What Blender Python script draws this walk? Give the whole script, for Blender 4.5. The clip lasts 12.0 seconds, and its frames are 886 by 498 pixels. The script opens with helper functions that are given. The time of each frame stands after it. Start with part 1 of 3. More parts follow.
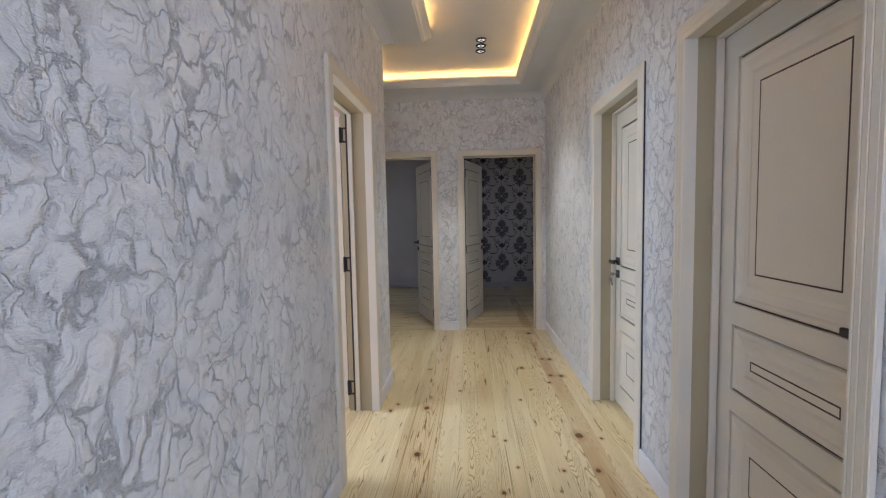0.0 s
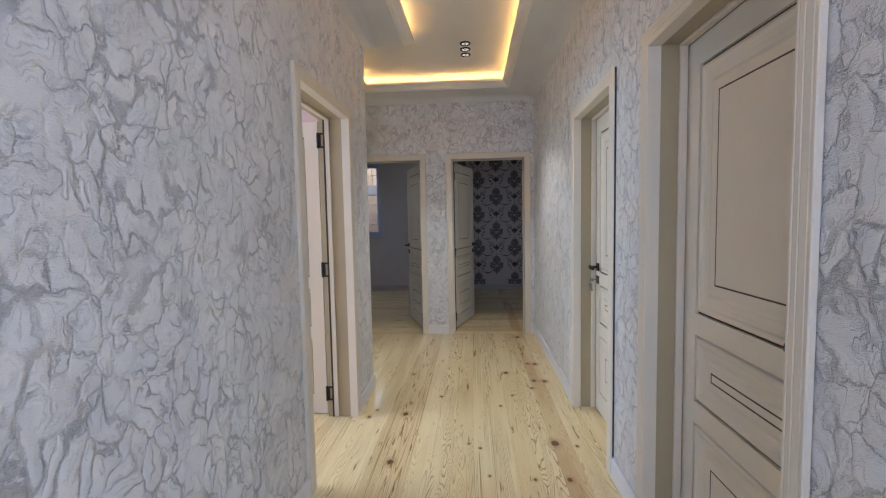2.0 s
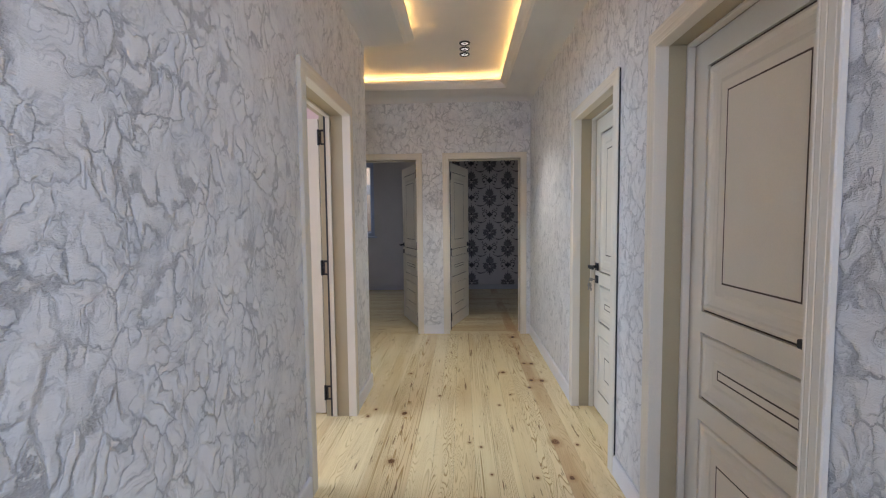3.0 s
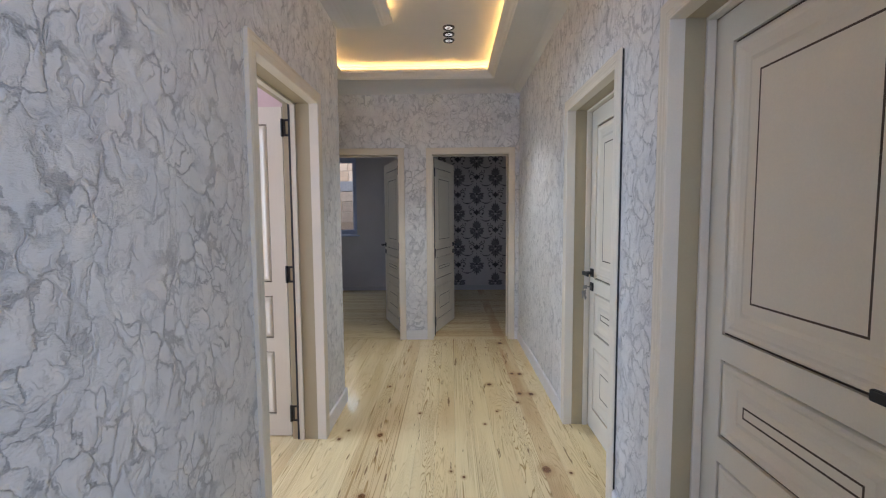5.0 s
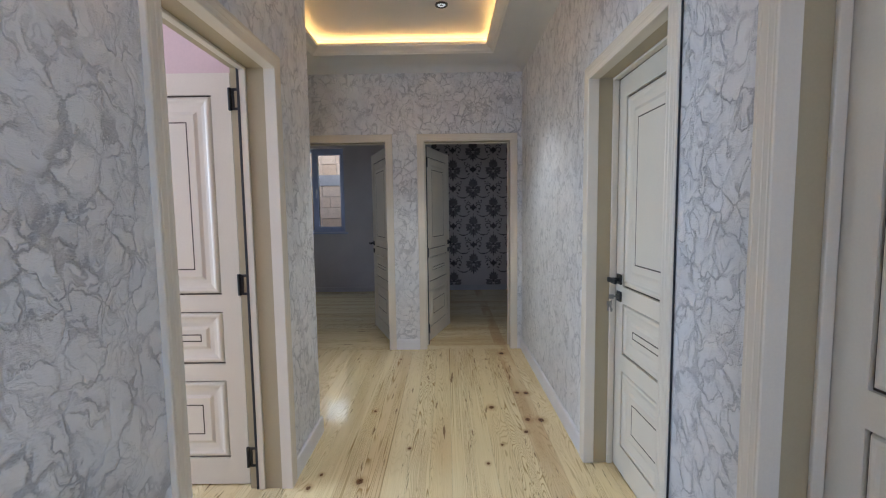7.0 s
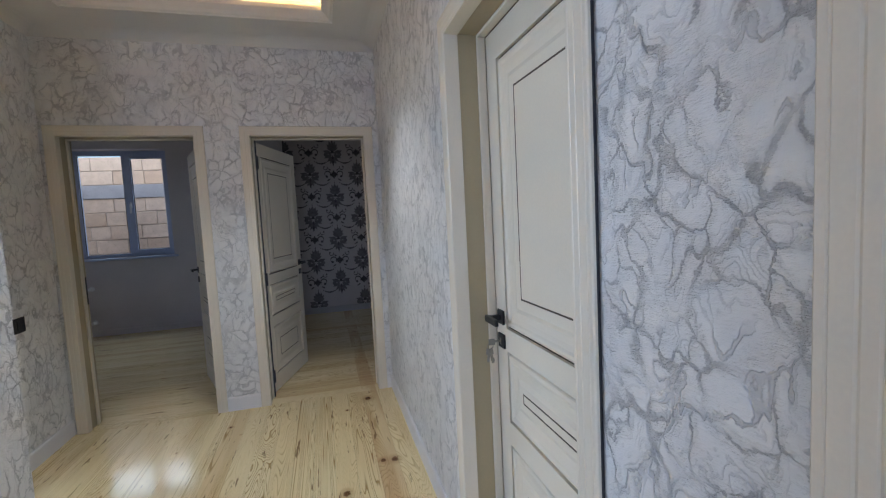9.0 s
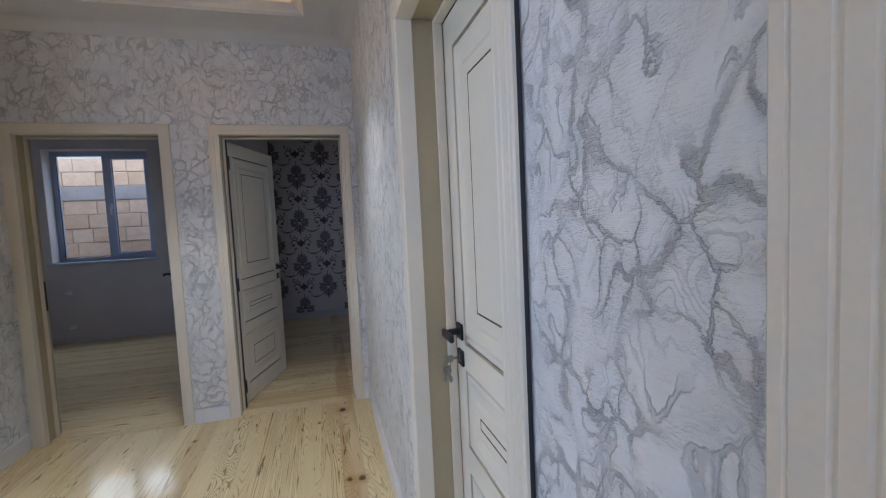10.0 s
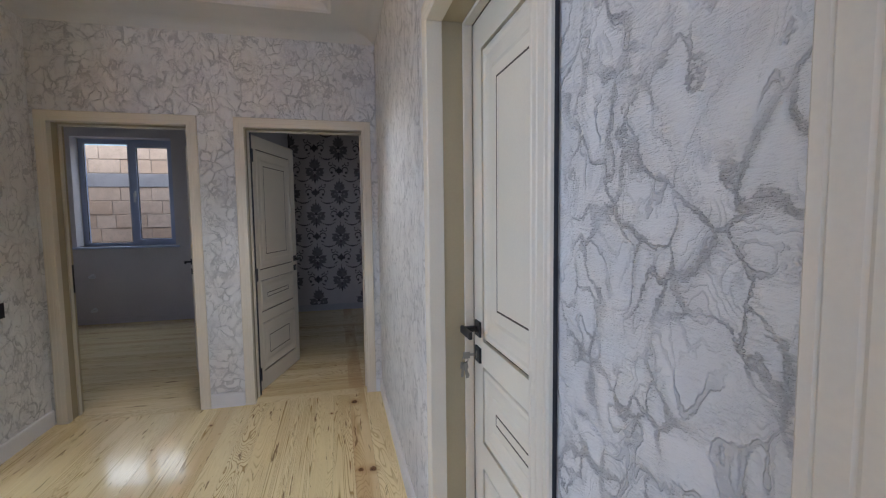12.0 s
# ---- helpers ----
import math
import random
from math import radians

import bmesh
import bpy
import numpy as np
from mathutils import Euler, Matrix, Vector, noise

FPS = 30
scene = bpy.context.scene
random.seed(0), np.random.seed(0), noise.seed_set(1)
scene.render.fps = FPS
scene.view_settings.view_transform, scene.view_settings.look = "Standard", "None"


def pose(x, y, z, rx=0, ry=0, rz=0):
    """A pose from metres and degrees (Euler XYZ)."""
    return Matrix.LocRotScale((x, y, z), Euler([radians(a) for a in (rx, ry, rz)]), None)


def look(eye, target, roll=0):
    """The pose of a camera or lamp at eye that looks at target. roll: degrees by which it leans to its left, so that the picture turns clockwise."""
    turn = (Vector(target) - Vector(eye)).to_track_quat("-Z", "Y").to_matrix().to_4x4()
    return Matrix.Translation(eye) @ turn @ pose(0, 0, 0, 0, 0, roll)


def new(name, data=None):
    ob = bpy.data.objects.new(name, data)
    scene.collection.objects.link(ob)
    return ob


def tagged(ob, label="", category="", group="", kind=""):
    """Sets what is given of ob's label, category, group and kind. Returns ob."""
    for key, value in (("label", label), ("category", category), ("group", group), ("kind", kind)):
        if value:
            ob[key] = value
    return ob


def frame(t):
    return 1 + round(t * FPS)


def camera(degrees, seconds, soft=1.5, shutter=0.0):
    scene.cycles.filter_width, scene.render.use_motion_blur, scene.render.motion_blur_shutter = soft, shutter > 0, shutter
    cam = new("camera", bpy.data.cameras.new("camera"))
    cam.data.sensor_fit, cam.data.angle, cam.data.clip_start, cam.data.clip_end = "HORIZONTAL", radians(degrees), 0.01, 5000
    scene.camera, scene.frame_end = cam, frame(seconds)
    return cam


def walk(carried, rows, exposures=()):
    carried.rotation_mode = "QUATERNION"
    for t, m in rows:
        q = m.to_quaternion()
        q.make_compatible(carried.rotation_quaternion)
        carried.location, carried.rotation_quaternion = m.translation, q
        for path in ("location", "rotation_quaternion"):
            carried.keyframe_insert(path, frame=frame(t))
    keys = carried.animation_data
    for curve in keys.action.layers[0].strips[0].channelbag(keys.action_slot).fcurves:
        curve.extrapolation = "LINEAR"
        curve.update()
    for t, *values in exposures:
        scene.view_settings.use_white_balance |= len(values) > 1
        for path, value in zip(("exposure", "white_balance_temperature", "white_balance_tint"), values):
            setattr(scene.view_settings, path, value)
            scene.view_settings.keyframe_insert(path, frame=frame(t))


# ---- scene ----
cam = camera(90.9, 12.0, soft=1.2)
PATH = [
    (0, (0.122, 0.176, 1.326), (-0.002, 2.167, 1.189), -1.1),
    (0.5, (0.155, 0.173, 1.335), (0.051, 2.165, 1.187), -1.1),
    (1, (0.243, 0.179, 1.35), (0.139, 2.171, 1.207), -1.3),
    (1.5, (0.291, 0.195, 1.351), (0.169, 2.186, 1.212), -1.3),
    (2, (0.29, 0.202, 1.357), (0.152, 2.192, 1.222), -1.1),
    (2.5, (0.27, 0.203, 1.351), (0.133, 2.194, 1.219), -0.8),
    (3, (0.213, 0.202, 1.342), (0.124, 2.196, 1.211), -0.6),
    (5, (0.252, 0.502, 1.37), (0.217, 2.496, 1.223), -0.4),
    (5.5, (0.298, 0.566, 1.36), (0.251, 2.56, 1.211), -0.5),
    (6, (0.304, 0.667, 1.345), (0.257, 2.66, 1.182), -0.6),
    (6.5, (0.255, 0.859, 1.367), (0.222, 2.852, 1.198), -0.5),
    (6.7, (0.242, 0.933, 1.363), (0.218, 2.926, 1.197), -0.6),
    (8.3, (0.459, 1.496, 1.371), (0.685, 3.475, 1.189), -1.9),
    (8.5, (0.483, 1.595, 1.376), (0.817, 3.559, 1.195), -1.9),
    (9, (0.541, 1.784, 1.389), (1.06, 3.71, 1.238), -2.9),
    (9.5, (0.618, 1.862, 1.372), (1.204, 3.768, 1.223), -3.5),
    (10, (0.729, 1.887, 1.384), (1.25, 3.813, 1.246), -2.7),
    (10.5, (0.811, 1.882, 1.382), (1.238, 3.831, 1.236), -2.4),
    (11, (0.845, 1.866, 1.388), (1.232, 3.823, 1.241), -1.9),
    (11.5, (0.799, 1.869, 1.386), (1.168, 3.829, 1.239), -0.9),
    (12, (0.69, 1.868, 1.387), (1.159, 3.807, 1.241), -0.7),
]
walk(cam, [(t, look(eye, target, roll)) for t, eye, target, roll in PATH],
     [(0, 0.08, 6650, 11), (3, 0.08, 6650, 11), (6.5, -0.03, 6300, 10), (8.5, -0.05, 6230, 8), (9.5, -0.05, 6060, 10), (11, -0.05, 6010, 12), (12, -0.08, 6340, 12)])

# ---------------------------------------------------------------- world, sun, lamps
world = bpy.data.worlds.new("world")
scene.world = world
world.use_nodes = True
wn = world.node_tree.nodes
sky = wn.new("ShaderNodeTexSky")
sky.sky_type = "NISHITA"
sky.sun_disc = False
sky.sun_elevation, sky.sun_rotation = radians(48), radians(200)
wn["Background"].inputs["Strength"].default_value = 0.15
world.node_tree.links.new(sky.outputs[0], wn["Background"].inputs["Color"])

sun = new("sun", bpy.data.lights.new("sun", "SUN"))
sun.data.energy, sun.data.angle, sun.data.color = 1.2, radians(12), (1.0, 0.95, 0.88)
sun.matrix_world = look((0, 0, 10), (0.28, 0.75, 9.1))


def daylight(name, eye, target, w, h, power, color=(0.80, 0.88, 1.0)):
    """The sky's light as an area lamp, in an opening or out of view outdoors."""
    lamp = new(name, bpy.data.lights.new(name, "AREA"))
    lamp.data.shape, lamp.data.size, lamp.data.size_y = "RECTANGLE", w, h
    lamp.data.energy, lamp.data.color = power, color
    lamp.matrix_world = look(eye, target)
    return lamp


# Unseen lamp above the alley, added to light the stone and window reveal.
daylight("alley_light", (-2.0, 9.42, 4.2), (-2.0, 9.35, 0.0), 3.4, 0.7, 110, (0.74, 0.85, 1.0))
daylight("sky_light_north", (-2.6, 11.6, 4.5), (-2.2, 8.4, 1.9), 7.0, 2.2, 190, (0.80, 0.89, 1.0))
# The openings of the lamps from here on are all out of view.
daylight("window_light_east", (3.15, 7.3, 1.75), (0.0, 7.2, 1.2), 1.3, 1.3, 2.4, (0.84, 0.86, 1.0))
# Added to brighten the far room; its opening is not a known window.
daylight("window_light_room", (-3.25, 7.2, 1.7), (0.0, 7.0, 1.0), 1.2, 1.3, 1.2, (0.46, 0.58, 1.0))
daylight("window_light_pink_room", (-3.85, 2.4, 1.7), (0.0, 2.45, 1.2), 1.7, 1.4, 118, (0.57, 0.74, 1.0))
daylight("window_light_west", (-4.35, 4.4, 1.6), (0.0, 4.4, 1.3), 1.3, 1.6, 46, (0.72, 0.84, 1.0))
daylight("window_light_south", (0.25, -1.95, 1.75), (0.0, 3.0, 1.4), 1.1, 1.5, 36, (0.50, 0.63, 1.0))
daylight("window_light_side", (3.15, -1.2, 1.6), (0.2, 0.8, 1.3), 1.3, 1.6, 40, (0.59, 0.73, 1.0))

TRAY = 2.87
SPOTS = [(0.246, 4.078 + 0.128 * k) for k in range(3)]
for spot_x, spot_y in SPOTS:
    lamp = new("spot_light", bpy.data.lights.new("spot_light", "SPOT"))
    lamp.data.energy, lamp.data.color, lamp.data.shadow_soft_size = 21.0, (0.90, 0.94, 1.0), 0.02
    lamp.data.spot_size, lamp.data.spot_blend = radians(88), 0.55
    lamp.matrix_world = look((spot_x, spot_y, TRAY - 0.022), (spot_x, spot_y + 0.001, 0.0))

# ---------------------------------------------------------------- materials


class Nodes:
    """A small wrapper for building a node material."""

    def __init__(self, name):
        self.m = bpy.data.materials.new(name)
        self.m.use_nodes = True
        self.t = self.m.node_tree
        self.b = self.t.nodes["Principled BSDF"]

    def put(self, value, socket):
        if isinstance(value, bpy.types.NodeSocket):
            self.t.links.new(value, socket)
        elif isinstance(value, (tuple, list)) and len(value) == 3 and len(socket.default_value) == 4:
            socket.default_value = (*value, 1)
        else:
            socket.default_value = value

    def set(self, **values):
        for k, v in values.items():
            self.put(v, self.b.inputs[k.replace("_", " ")])
        return self.m

    def coord(self, kind="Object"):
        return self.t.nodes.new("ShaderNodeTexCoord").outputs[kind]

    def place(self):
        return self.t.nodes.new("ShaderNodeNewGeometry").outputs["Position"]

    def island(self):
        return self.t.nodes.new("ShaderNodeNewGeometry").outputs["Random Per Island"]

    def rand(self):
        return self.t.nodes.new("ShaderNodeObjectInfo").outputs["Random"]

    def math(self, op, a, b=0.0, c=0.0, clamp=False):
        n = self.t.nodes.new("ShaderNodeMath")
        n.operation, n.use_clamp = op, clamp
        for v, s in zip((a, b, c), n.inputs):
            self.put(v, s)
        return n.outputs[0]

    def vec(self, op, a, b=(0, 0, 0)):
        n = self.t.nodes.new("ShaderNodeVectorMath")
        n.operation = op
        self.put(a, n.inputs[0])
        if op == "SCALE":
            self.put(b, n.inputs["Scale"])
        else:
            self.put(b, n.inputs[1])
        return n.outputs["Value" if op in ("LENGTH", "DISTANCE") else "Vector"]

    def noise(self, v, scale, detail=3.0, rough=0.5, distortion=0.0, color=False):
        n = self.t.nodes.new("ShaderNodeTexNoise")
        self.put(v, n.inputs["Vector"])
        n.inputs["Scale"].default_value, n.inputs["Detail"].default_value = scale, detail
        n.inputs["Roughness"].default_value, n.inputs["Distortion"].default_value = rough, distortion
        return n.outputs["Color" if color else 0]

    def voronoi(self, v, scale, feature="DISTANCE_TO_EDGE", out="Distance"):
        n = self.t.nodes.new("ShaderNodeTexVoronoi")
        n.feature = feature
        self.put(v, n.inputs["Vector"])
        n.inputs["Scale"].default_value = scale
        return n.outputs[out]

    def ramp(self, v, *stops):
        n = self.t.nodes.new("ShaderNodeValToRGB")
        self.put(v, n.inputs[0])
        e = n.color_ramp.elements
        while len(e) < len(stops):
            e.new(0.5)
        for el, (p, c) in zip(e, stops):
            el.position = p
            el.color = (c, c, c, 1) if isinstance(c, (int, float)) else (*c, 1)
        return n.outputs[0]

    def step(self, v, lo, hi):
        n = self.t.nodes.new("ShaderNodeMapRange")
        n.interpolation_type = "SMOOTHSTEP"
        self.put(v, n.inputs["Value"])
        self.put(lo, n.inputs["From Min"]), self.put(hi, n.inputs["From Max"])
        return n.outputs[0]

    def mix(self, f, a, b, kind="MIX"):
        n = self.t.nodes.new("ShaderNodeMix")
        n.data_type, n.blend_type = "RGBA", kind
        self.put(f, n.inputs[0]), self.put(a, n.inputs[6]), self.put(b, n.inputs[7])
        return n.outputs[2]

    def bump(self, h, strength=0.3, distance=0.002, normal=None):
        n = self.t.nodes.new("ShaderNodeBump")
        n.inputs["Strength"].default_value, n.inputs["Distance"].default_value = strength, distance
        self.put(h, n.inputs["Height"])
        if normal is not None:
            self.put(normal, n.inputs["Normal"])
        return n.outputs[0]


def painted(name, color, rough=0.45, vary=0.06, bump=0.15, scale=6.0, grain=90.0):
    """Paint or plastic with slight unevenness at two scales."""
    n = Nodes(name)
    p = n.place()
    v = n.math("ADD", n.math("MULTIPLY", n.noise(p, scale, 4), 0.65), n.math("MULTIPLY", n.noise(p, grain, 3), 0.35))
    dark = tuple(c * (1 - 2 * vary) for c in color)
    light = tuple(min(1, c * (1 + vary)) for c in color)
    return n.set(Base_Color=n.ramp(v, (0.3, dark), (0.7, light)),
                 Roughness=n.math("ADD", rough - 0.06, n.math("MULTIPLY", n.noise(p, scale * 3, 3), 0.12)),
                 Normal=n.bump(n.noise(p, grain, 3), bump, 0.001))


def wallpaper_material():
    """Vinyl wallpaper: pale torn-plaster flakes with uneven grey valleys, raised rims, fine threads and glitter grains."""
    n = Nodes("crackle wallpaper")
    p = n.place()
    half = (0.5, 0.5, 0.5)
    squash = n.vec("MULTIPLY", p, (1.0, 1.0, 0.80))
    w = n.vec("ADD", squash, n.vec("SCALE", n.vec("SUBTRACT", n.noise(squash, 4.2, 2, color=True), half), 0.20))
    w = n.vec("ADD", w, n.vec("SCALE", n.vec("SUBTRACT", n.noise(squash, 13.0, 2, 0.5, color=True), half), 0.085))
    w = n.vec("ADD", w, n.vec("SCALE", n.vec("SUBTRACT", n.noise(squash, 48.0, 3, 0.65, color=True), half), 0.020))
    thread = n.math("SUBTRACT", n.noise(n.vec("MULTIPLY", p, (1.0, 1.0, 3.6)), 95.0, 3, 0.65), 0.5)
    edge = n.math("ADD", n.voronoi(w, 13.5), n.math("MULTIPLY", thread, 0.18))
    spread = n.step(n.noise(p, 8.0, 2), 0.44, 0.70)
    width = n.math("ADD", 0.030, n.math("MULTIPLY", spread, 0.11))
    valley = n.math("SUBTRACT", 1.0, n.step(edge, n.math("MULTIPLY", width, 0.62), width))
    gaps = n.step(n.noise(p, 10.0, 2), 0.37, 0.57)
    valley = n.math("MULTIPLY", valley, n.math("ADD", 0.15, n.math("MULTIPLY", gaps, 0.85)))
    crack = n.math("MULTIPLY", n.math("SUBTRACT", 1.0, n.step(edge, 0.0, 0.034)), gaps)
    level = n.math("ADD", n.noise(w, 10.0, 2, 0.4), n.math("MULTIPLY", thread, 0.012))
    crease = n.math("SUBTRACT", 1.0, n.step(n.math("ABSOLUTE", n.math("SUBTRACT", level, 0.5)), 0.006, 0.020))
    crease = n.math("MULTIPLY", crease, n.step(n.noise(p, 9.0, 2), 0.40, 0.58))
    curls = n.step(n.math("SINE", n.math("MULTIPLY", level, 85.0)), 0.60, 0.95)
    curls = n.math("MULTIPLY", curls, n.step(n.noise(n.vec("ADD", p, (7.0, 3.0, 1.0)), 9.0, 2), 0.46, 0.58))
    grit = n.step(n.noise(n.vec("MULTIPLY", p, (1.0, 1.0, 1.9)), 170.0, 3, 0.7), 0.38, 0.60)
    fleck = n.math("MULTIPLY", n.step(n.noise(w, 21.0, 4, 0.7), 0.58, 0.70), grit)
    grey_part = n.math("MAXIMUM", n.math("MULTIPLY", valley, n.math("ADD", 0.62, n.math("MULTIPLY", grit, 0.38))), n.math("MULTIPLY", crease, 0.72))
    grey_part = n.math("MAXIMUM", grey_part, n.math("MAXIMUM", n.math("MULTIPLY", curls, 0.42), n.math("MULTIPLY", fleck, 0.50)))
    grey_part = n.math("MAXIMUM", grey_part, n.math("MULTIPLY", crack, 0.80))
    mott = n.noise(w, 8.0, 4, 0.55)
    base = n.ramp(mott, (0.30, (0.70, 0.70, 0.705)), (0.50, (0.775, 0.775, 0.775)), (0.70, (0.82, 0.82, 0.815)))
    grey = n.ramp(n.noise(p, 16.0, 3), (0.35, (0.35, 0.36, 0.385)), (0.65, (0.46, 0.46, 0.465)))
    col = n.mix(n.math("MULTIPLY", grey_part, 0.70), base, grey)
    sep = n.t.nodes.new("ShaderNodeSeparateColor")
    n.put(n.voronoi(p, 170.0, "F1", "Color"), sep.inputs[0])
    dot = n.math("SUBTRACT", 1.0, n.step(n.voronoi(p, 170.0, "F1"), 0.18, 0.32))
    glit = n.math("MULTIPLY", n.math("MULTIPLY", dot, n.math("GREATER_THAN", sep.outputs[0], 0.87)), n.step(n.math("MAXIMUM", valley, crease), 0.25, 0.5))
    col = n.mix(glit, col, (0.95, 0.95, 0.95))
    plate = n.step(edge, 0.0, 0.22)
    h = n.math("ADD", n.math("MULTIPLY", plate, 0.30), n.math("MULTIPLY", mott, 0.55))
    h = n.math("SUBTRACT", h, n.math("ADD", n.math("MULTIPLY", grey_part, 0.26), n.math("ADD", n.math("MULTIPLY", crease, 0.22), n.math("MULTIPLY", crack, 0.22))))
    h = n.math("ADD", h, n.math("MULTIPLY", thread, 0.19))
    return n.set(Base_Color=col, Roughness=n.math("SUBTRACT", 0.55, n.math("MULTIPLY", glit, 0.42)),
                 Metallic=n.math("MULTIPLY", glit, 0.3), Normal=n.bump(h, 1.0, 0.0066))


KNOTS = ((0.866, 3.79, 0.030), (0.561, 3.985, 0.026), (0.846, 4.22, 0.028), (0.78, 4.23, 0.022), (-0.20, 3.15, 0.028),
         (0.472, 3.30, 0.013), (0.573, 3.49, 0.012), (0.78, 3.80, 0.026), (0.74, 3.64, 0.020), (-0.194, 2.545, 0.028),
         (0.765, 2.78, 0.036), (0.773, 2.41, 0.020), (0.596, 2.406, 0.013), (0.269, 2.21, 0.016), (0.315, 2.71, 0.012),
         (0.247, 2.76, 0.012), (0.03, 3.46, 0.014), (-0.246, 3.94, 0.016), (-0.177, 5.015, 0.014), (0.779, 5.15, 0.034),
         (-0.412, 3.21, 0.014), (-0.447, 3.10, 0.018), (0.614, 4.99, 0.012), (0.889, 2.75, 0.013), (0.36, 2.43, 0.010))


def pine_material():
    """Lacquered pine boards with cathedral grain, resin streaks and dark knots."""
    n = Nodes("lacquered pine")
    r = n.rand()
    p = n.coord("Object")
    shift = n.t.nodes.new("ShaderNodeCombineXYZ")
    n.put(n.math("MULTIPLY", r, 37.0), shift.inputs[0])
    n.put(n.math("MULTIPLY", r, 91.0), shift.inputs[1])
    n.put(n.math("MULTIPLY", r, 17.0), shift.inputs[2])
    q = n.vec("ADD", p, shift.outputs[0])
    world_p = n.place()
    flat = n.vec("MULTIPLY", world_p, (1, 1, 0))
    near = None
    for x, y, s in KNOTS:
        d = n.vec("LENGTH", n.vec("MULTIPLY", n.vec("SUBTRACT", flat, (x, y, 0)), (1.25 / s, 0.95 / s, 0)))
        near = d if near is None else n.math("MINIMUM", near, d)
    wobble = n.math("MULTIPLY", n.math("SUBTRACT", n.noise(world_p, 55.0, 2), 0.5), 0.7)
    near = n.math("ADD", near, wobble)
    loose = n.voronoi(n.vec("MULTIPLY", q, (1.0, 0.75, 0.0)), 3.0, "F1", "Distance")
    pick = n.voronoi(n.vec("MULTIPLY", q, (1.0, 0.75, 0.0)), 3.0, "F1", "Color")
    sep = n.t.nodes.new("ShaderNodeSeparateColor")
    n.put(pick, sep.inputs[0])
    loose = n.math("ADD", n.math("MULTIPLY", loose, n.math("ADD", 26.0, n.math("MULTIPLY", sep.outputs[1], 40.0))), wobble)
    loose = n.math("ADD", loose, n.math("MULTIPLY", n.math("LESS_THAN", sep.outputs[0], 0.30), 9.0))
    near = n.math("MINIMUM", near, loose)
    bend = n.math("DIVIDE", 0.55, n.math("ADD", 0.35, n.math("MULTIPLY", near, near)))
    arch = n.noise(n.vec("MULTIPLY", q, (11.0, 0.9, 1.0)), 1.0, 1.5, 0.45, 0.7)
    straight = n.noise(n.vec("MULTIPLY", q, (16.0, 0.14, 1.0)), 1.0, 1.0, 0.4)
    kind = n.math("GREATER_THAN", n.math("FRACT", n.math("MULTIPLY", r, 5.77)), 0.42)
    low = n.math("ADD", n.math("MULTIPLY", arch, kind), n.math("MULTIPLY", straight, n.math("SUBTRACT", 1.0, kind)))
    rings = n.math("ADD", n.math("MULTIPLY", low, 34.0), n.math("MULTIPLY", bend, 1.3))
    wave = n.math("FRACT", rings)
    late = n.math("MULTIPLY", n.step(wave, 0.58, 0.90), n.math("SUBTRACT", 1.0, n.step(wave, 0.90, 1.0)))
    show = n.step(n.noise(n.vec("MULTIPLY", q, (9.0, 0.7, 1.0)), 1.0, 2), 0.36, 0.50)
    plain = n.math("GREATER_THAN", n.math("FRACT", n.math("MULTIPLY", r, 3.37)), 0.5)
    show = n.math("MULTIPLY", show, n.math("SUBTRACT", 1.0, n.math("MULTIPLY", plain, 0.50)))
    fibre = n.noise(n.vec("MULTIPLY", q, (150.0, 3.5, 1.0)), 1.0, 4.0, 0.6)
    tone = n.noise(n.vec("MULTIPLY", q, (4.0, 0.6, 1.0)), 1.0, 2.0)
    light = n.mix(n.math("MULTIPLY", r, 0.65), (0.90, 0.76, 0.45), (0.85, 0.68, 0.37))
    light = n.mix(n.math("MULTIPLY", n.step(tone, 0.45, 0.75), 0.75), light, (0.74, 0.56, 0.30))
    reddish = n.math("GREATER_THAN", n.math("FRACT", n.math("MULTIPLY", r, 7.31)), 0.84)
    light = n.mix(n.math("MULTIPLY", reddish, 0.30), light, (0.62, 0.40, 0.20))
    along = n.t.nodes.new("ShaderNodeSeparateXYZ")
    n.put(world_p, along.inputs[0])
    heart = n.math("MULTIPLY", n.math("GREATER_THAN", along.outputs[0], 0.746), n.math("LESS_THAN", along.outputs[0], 0.864))
    heart = n.math("MULTIPLY", heart, n.step(n.noise(n.vec("MULTIPLY", world_p, (9.0, 1.1, 0.0)), 1.0, 2), 0.36, 0.60))
    light = n.mix(n.math("MULTIPLY", heart, 0.55), light, (0.58, 0.35, 0.17))
    col = n.mix(n.math("MULTIPLY", n.math("MULTIPLY", late, n.math("ADD", 0.12, n.math("MULTIPLY", show, 0.88))), 0.92), light, (0.40, 0.245, 0.09))
    col = n.mix(n.math("MULTIPLY", n.math("SUBTRACT", fibre, 0.35), 0.35, clamp=True), col, (0.42, 0.28, 0.14))
    streak = n.step(n.noise(n.vec("MULTIPLY", q, (34.0, 3.0, 1.0)), 1.0, 3.0, 0.7), 0.635, 0.675)
    col = n.mix(n.math("MULTIPLY", streak, 0.80), col, (0.20, 0.11, 0.05))
    halo = n.math("SUBTRACT", 1.0, n.step(near, 0.8, 2.6))
    col = n.mix(n.math("MULTIPLY", halo, 0.45), col, (0.42, 0.22, 0.085))
    knot = n.math("SUBTRACT", 1.0, n.step(near, 0.55, 1.05))
    kcol = n.ramp(n.math("FRACT", n.math("MULTIPLY", near, 3.1)), (0.2, (0.10, 0.048, 0.022)), (0.7, (0.26, 0.13, 0.055)))
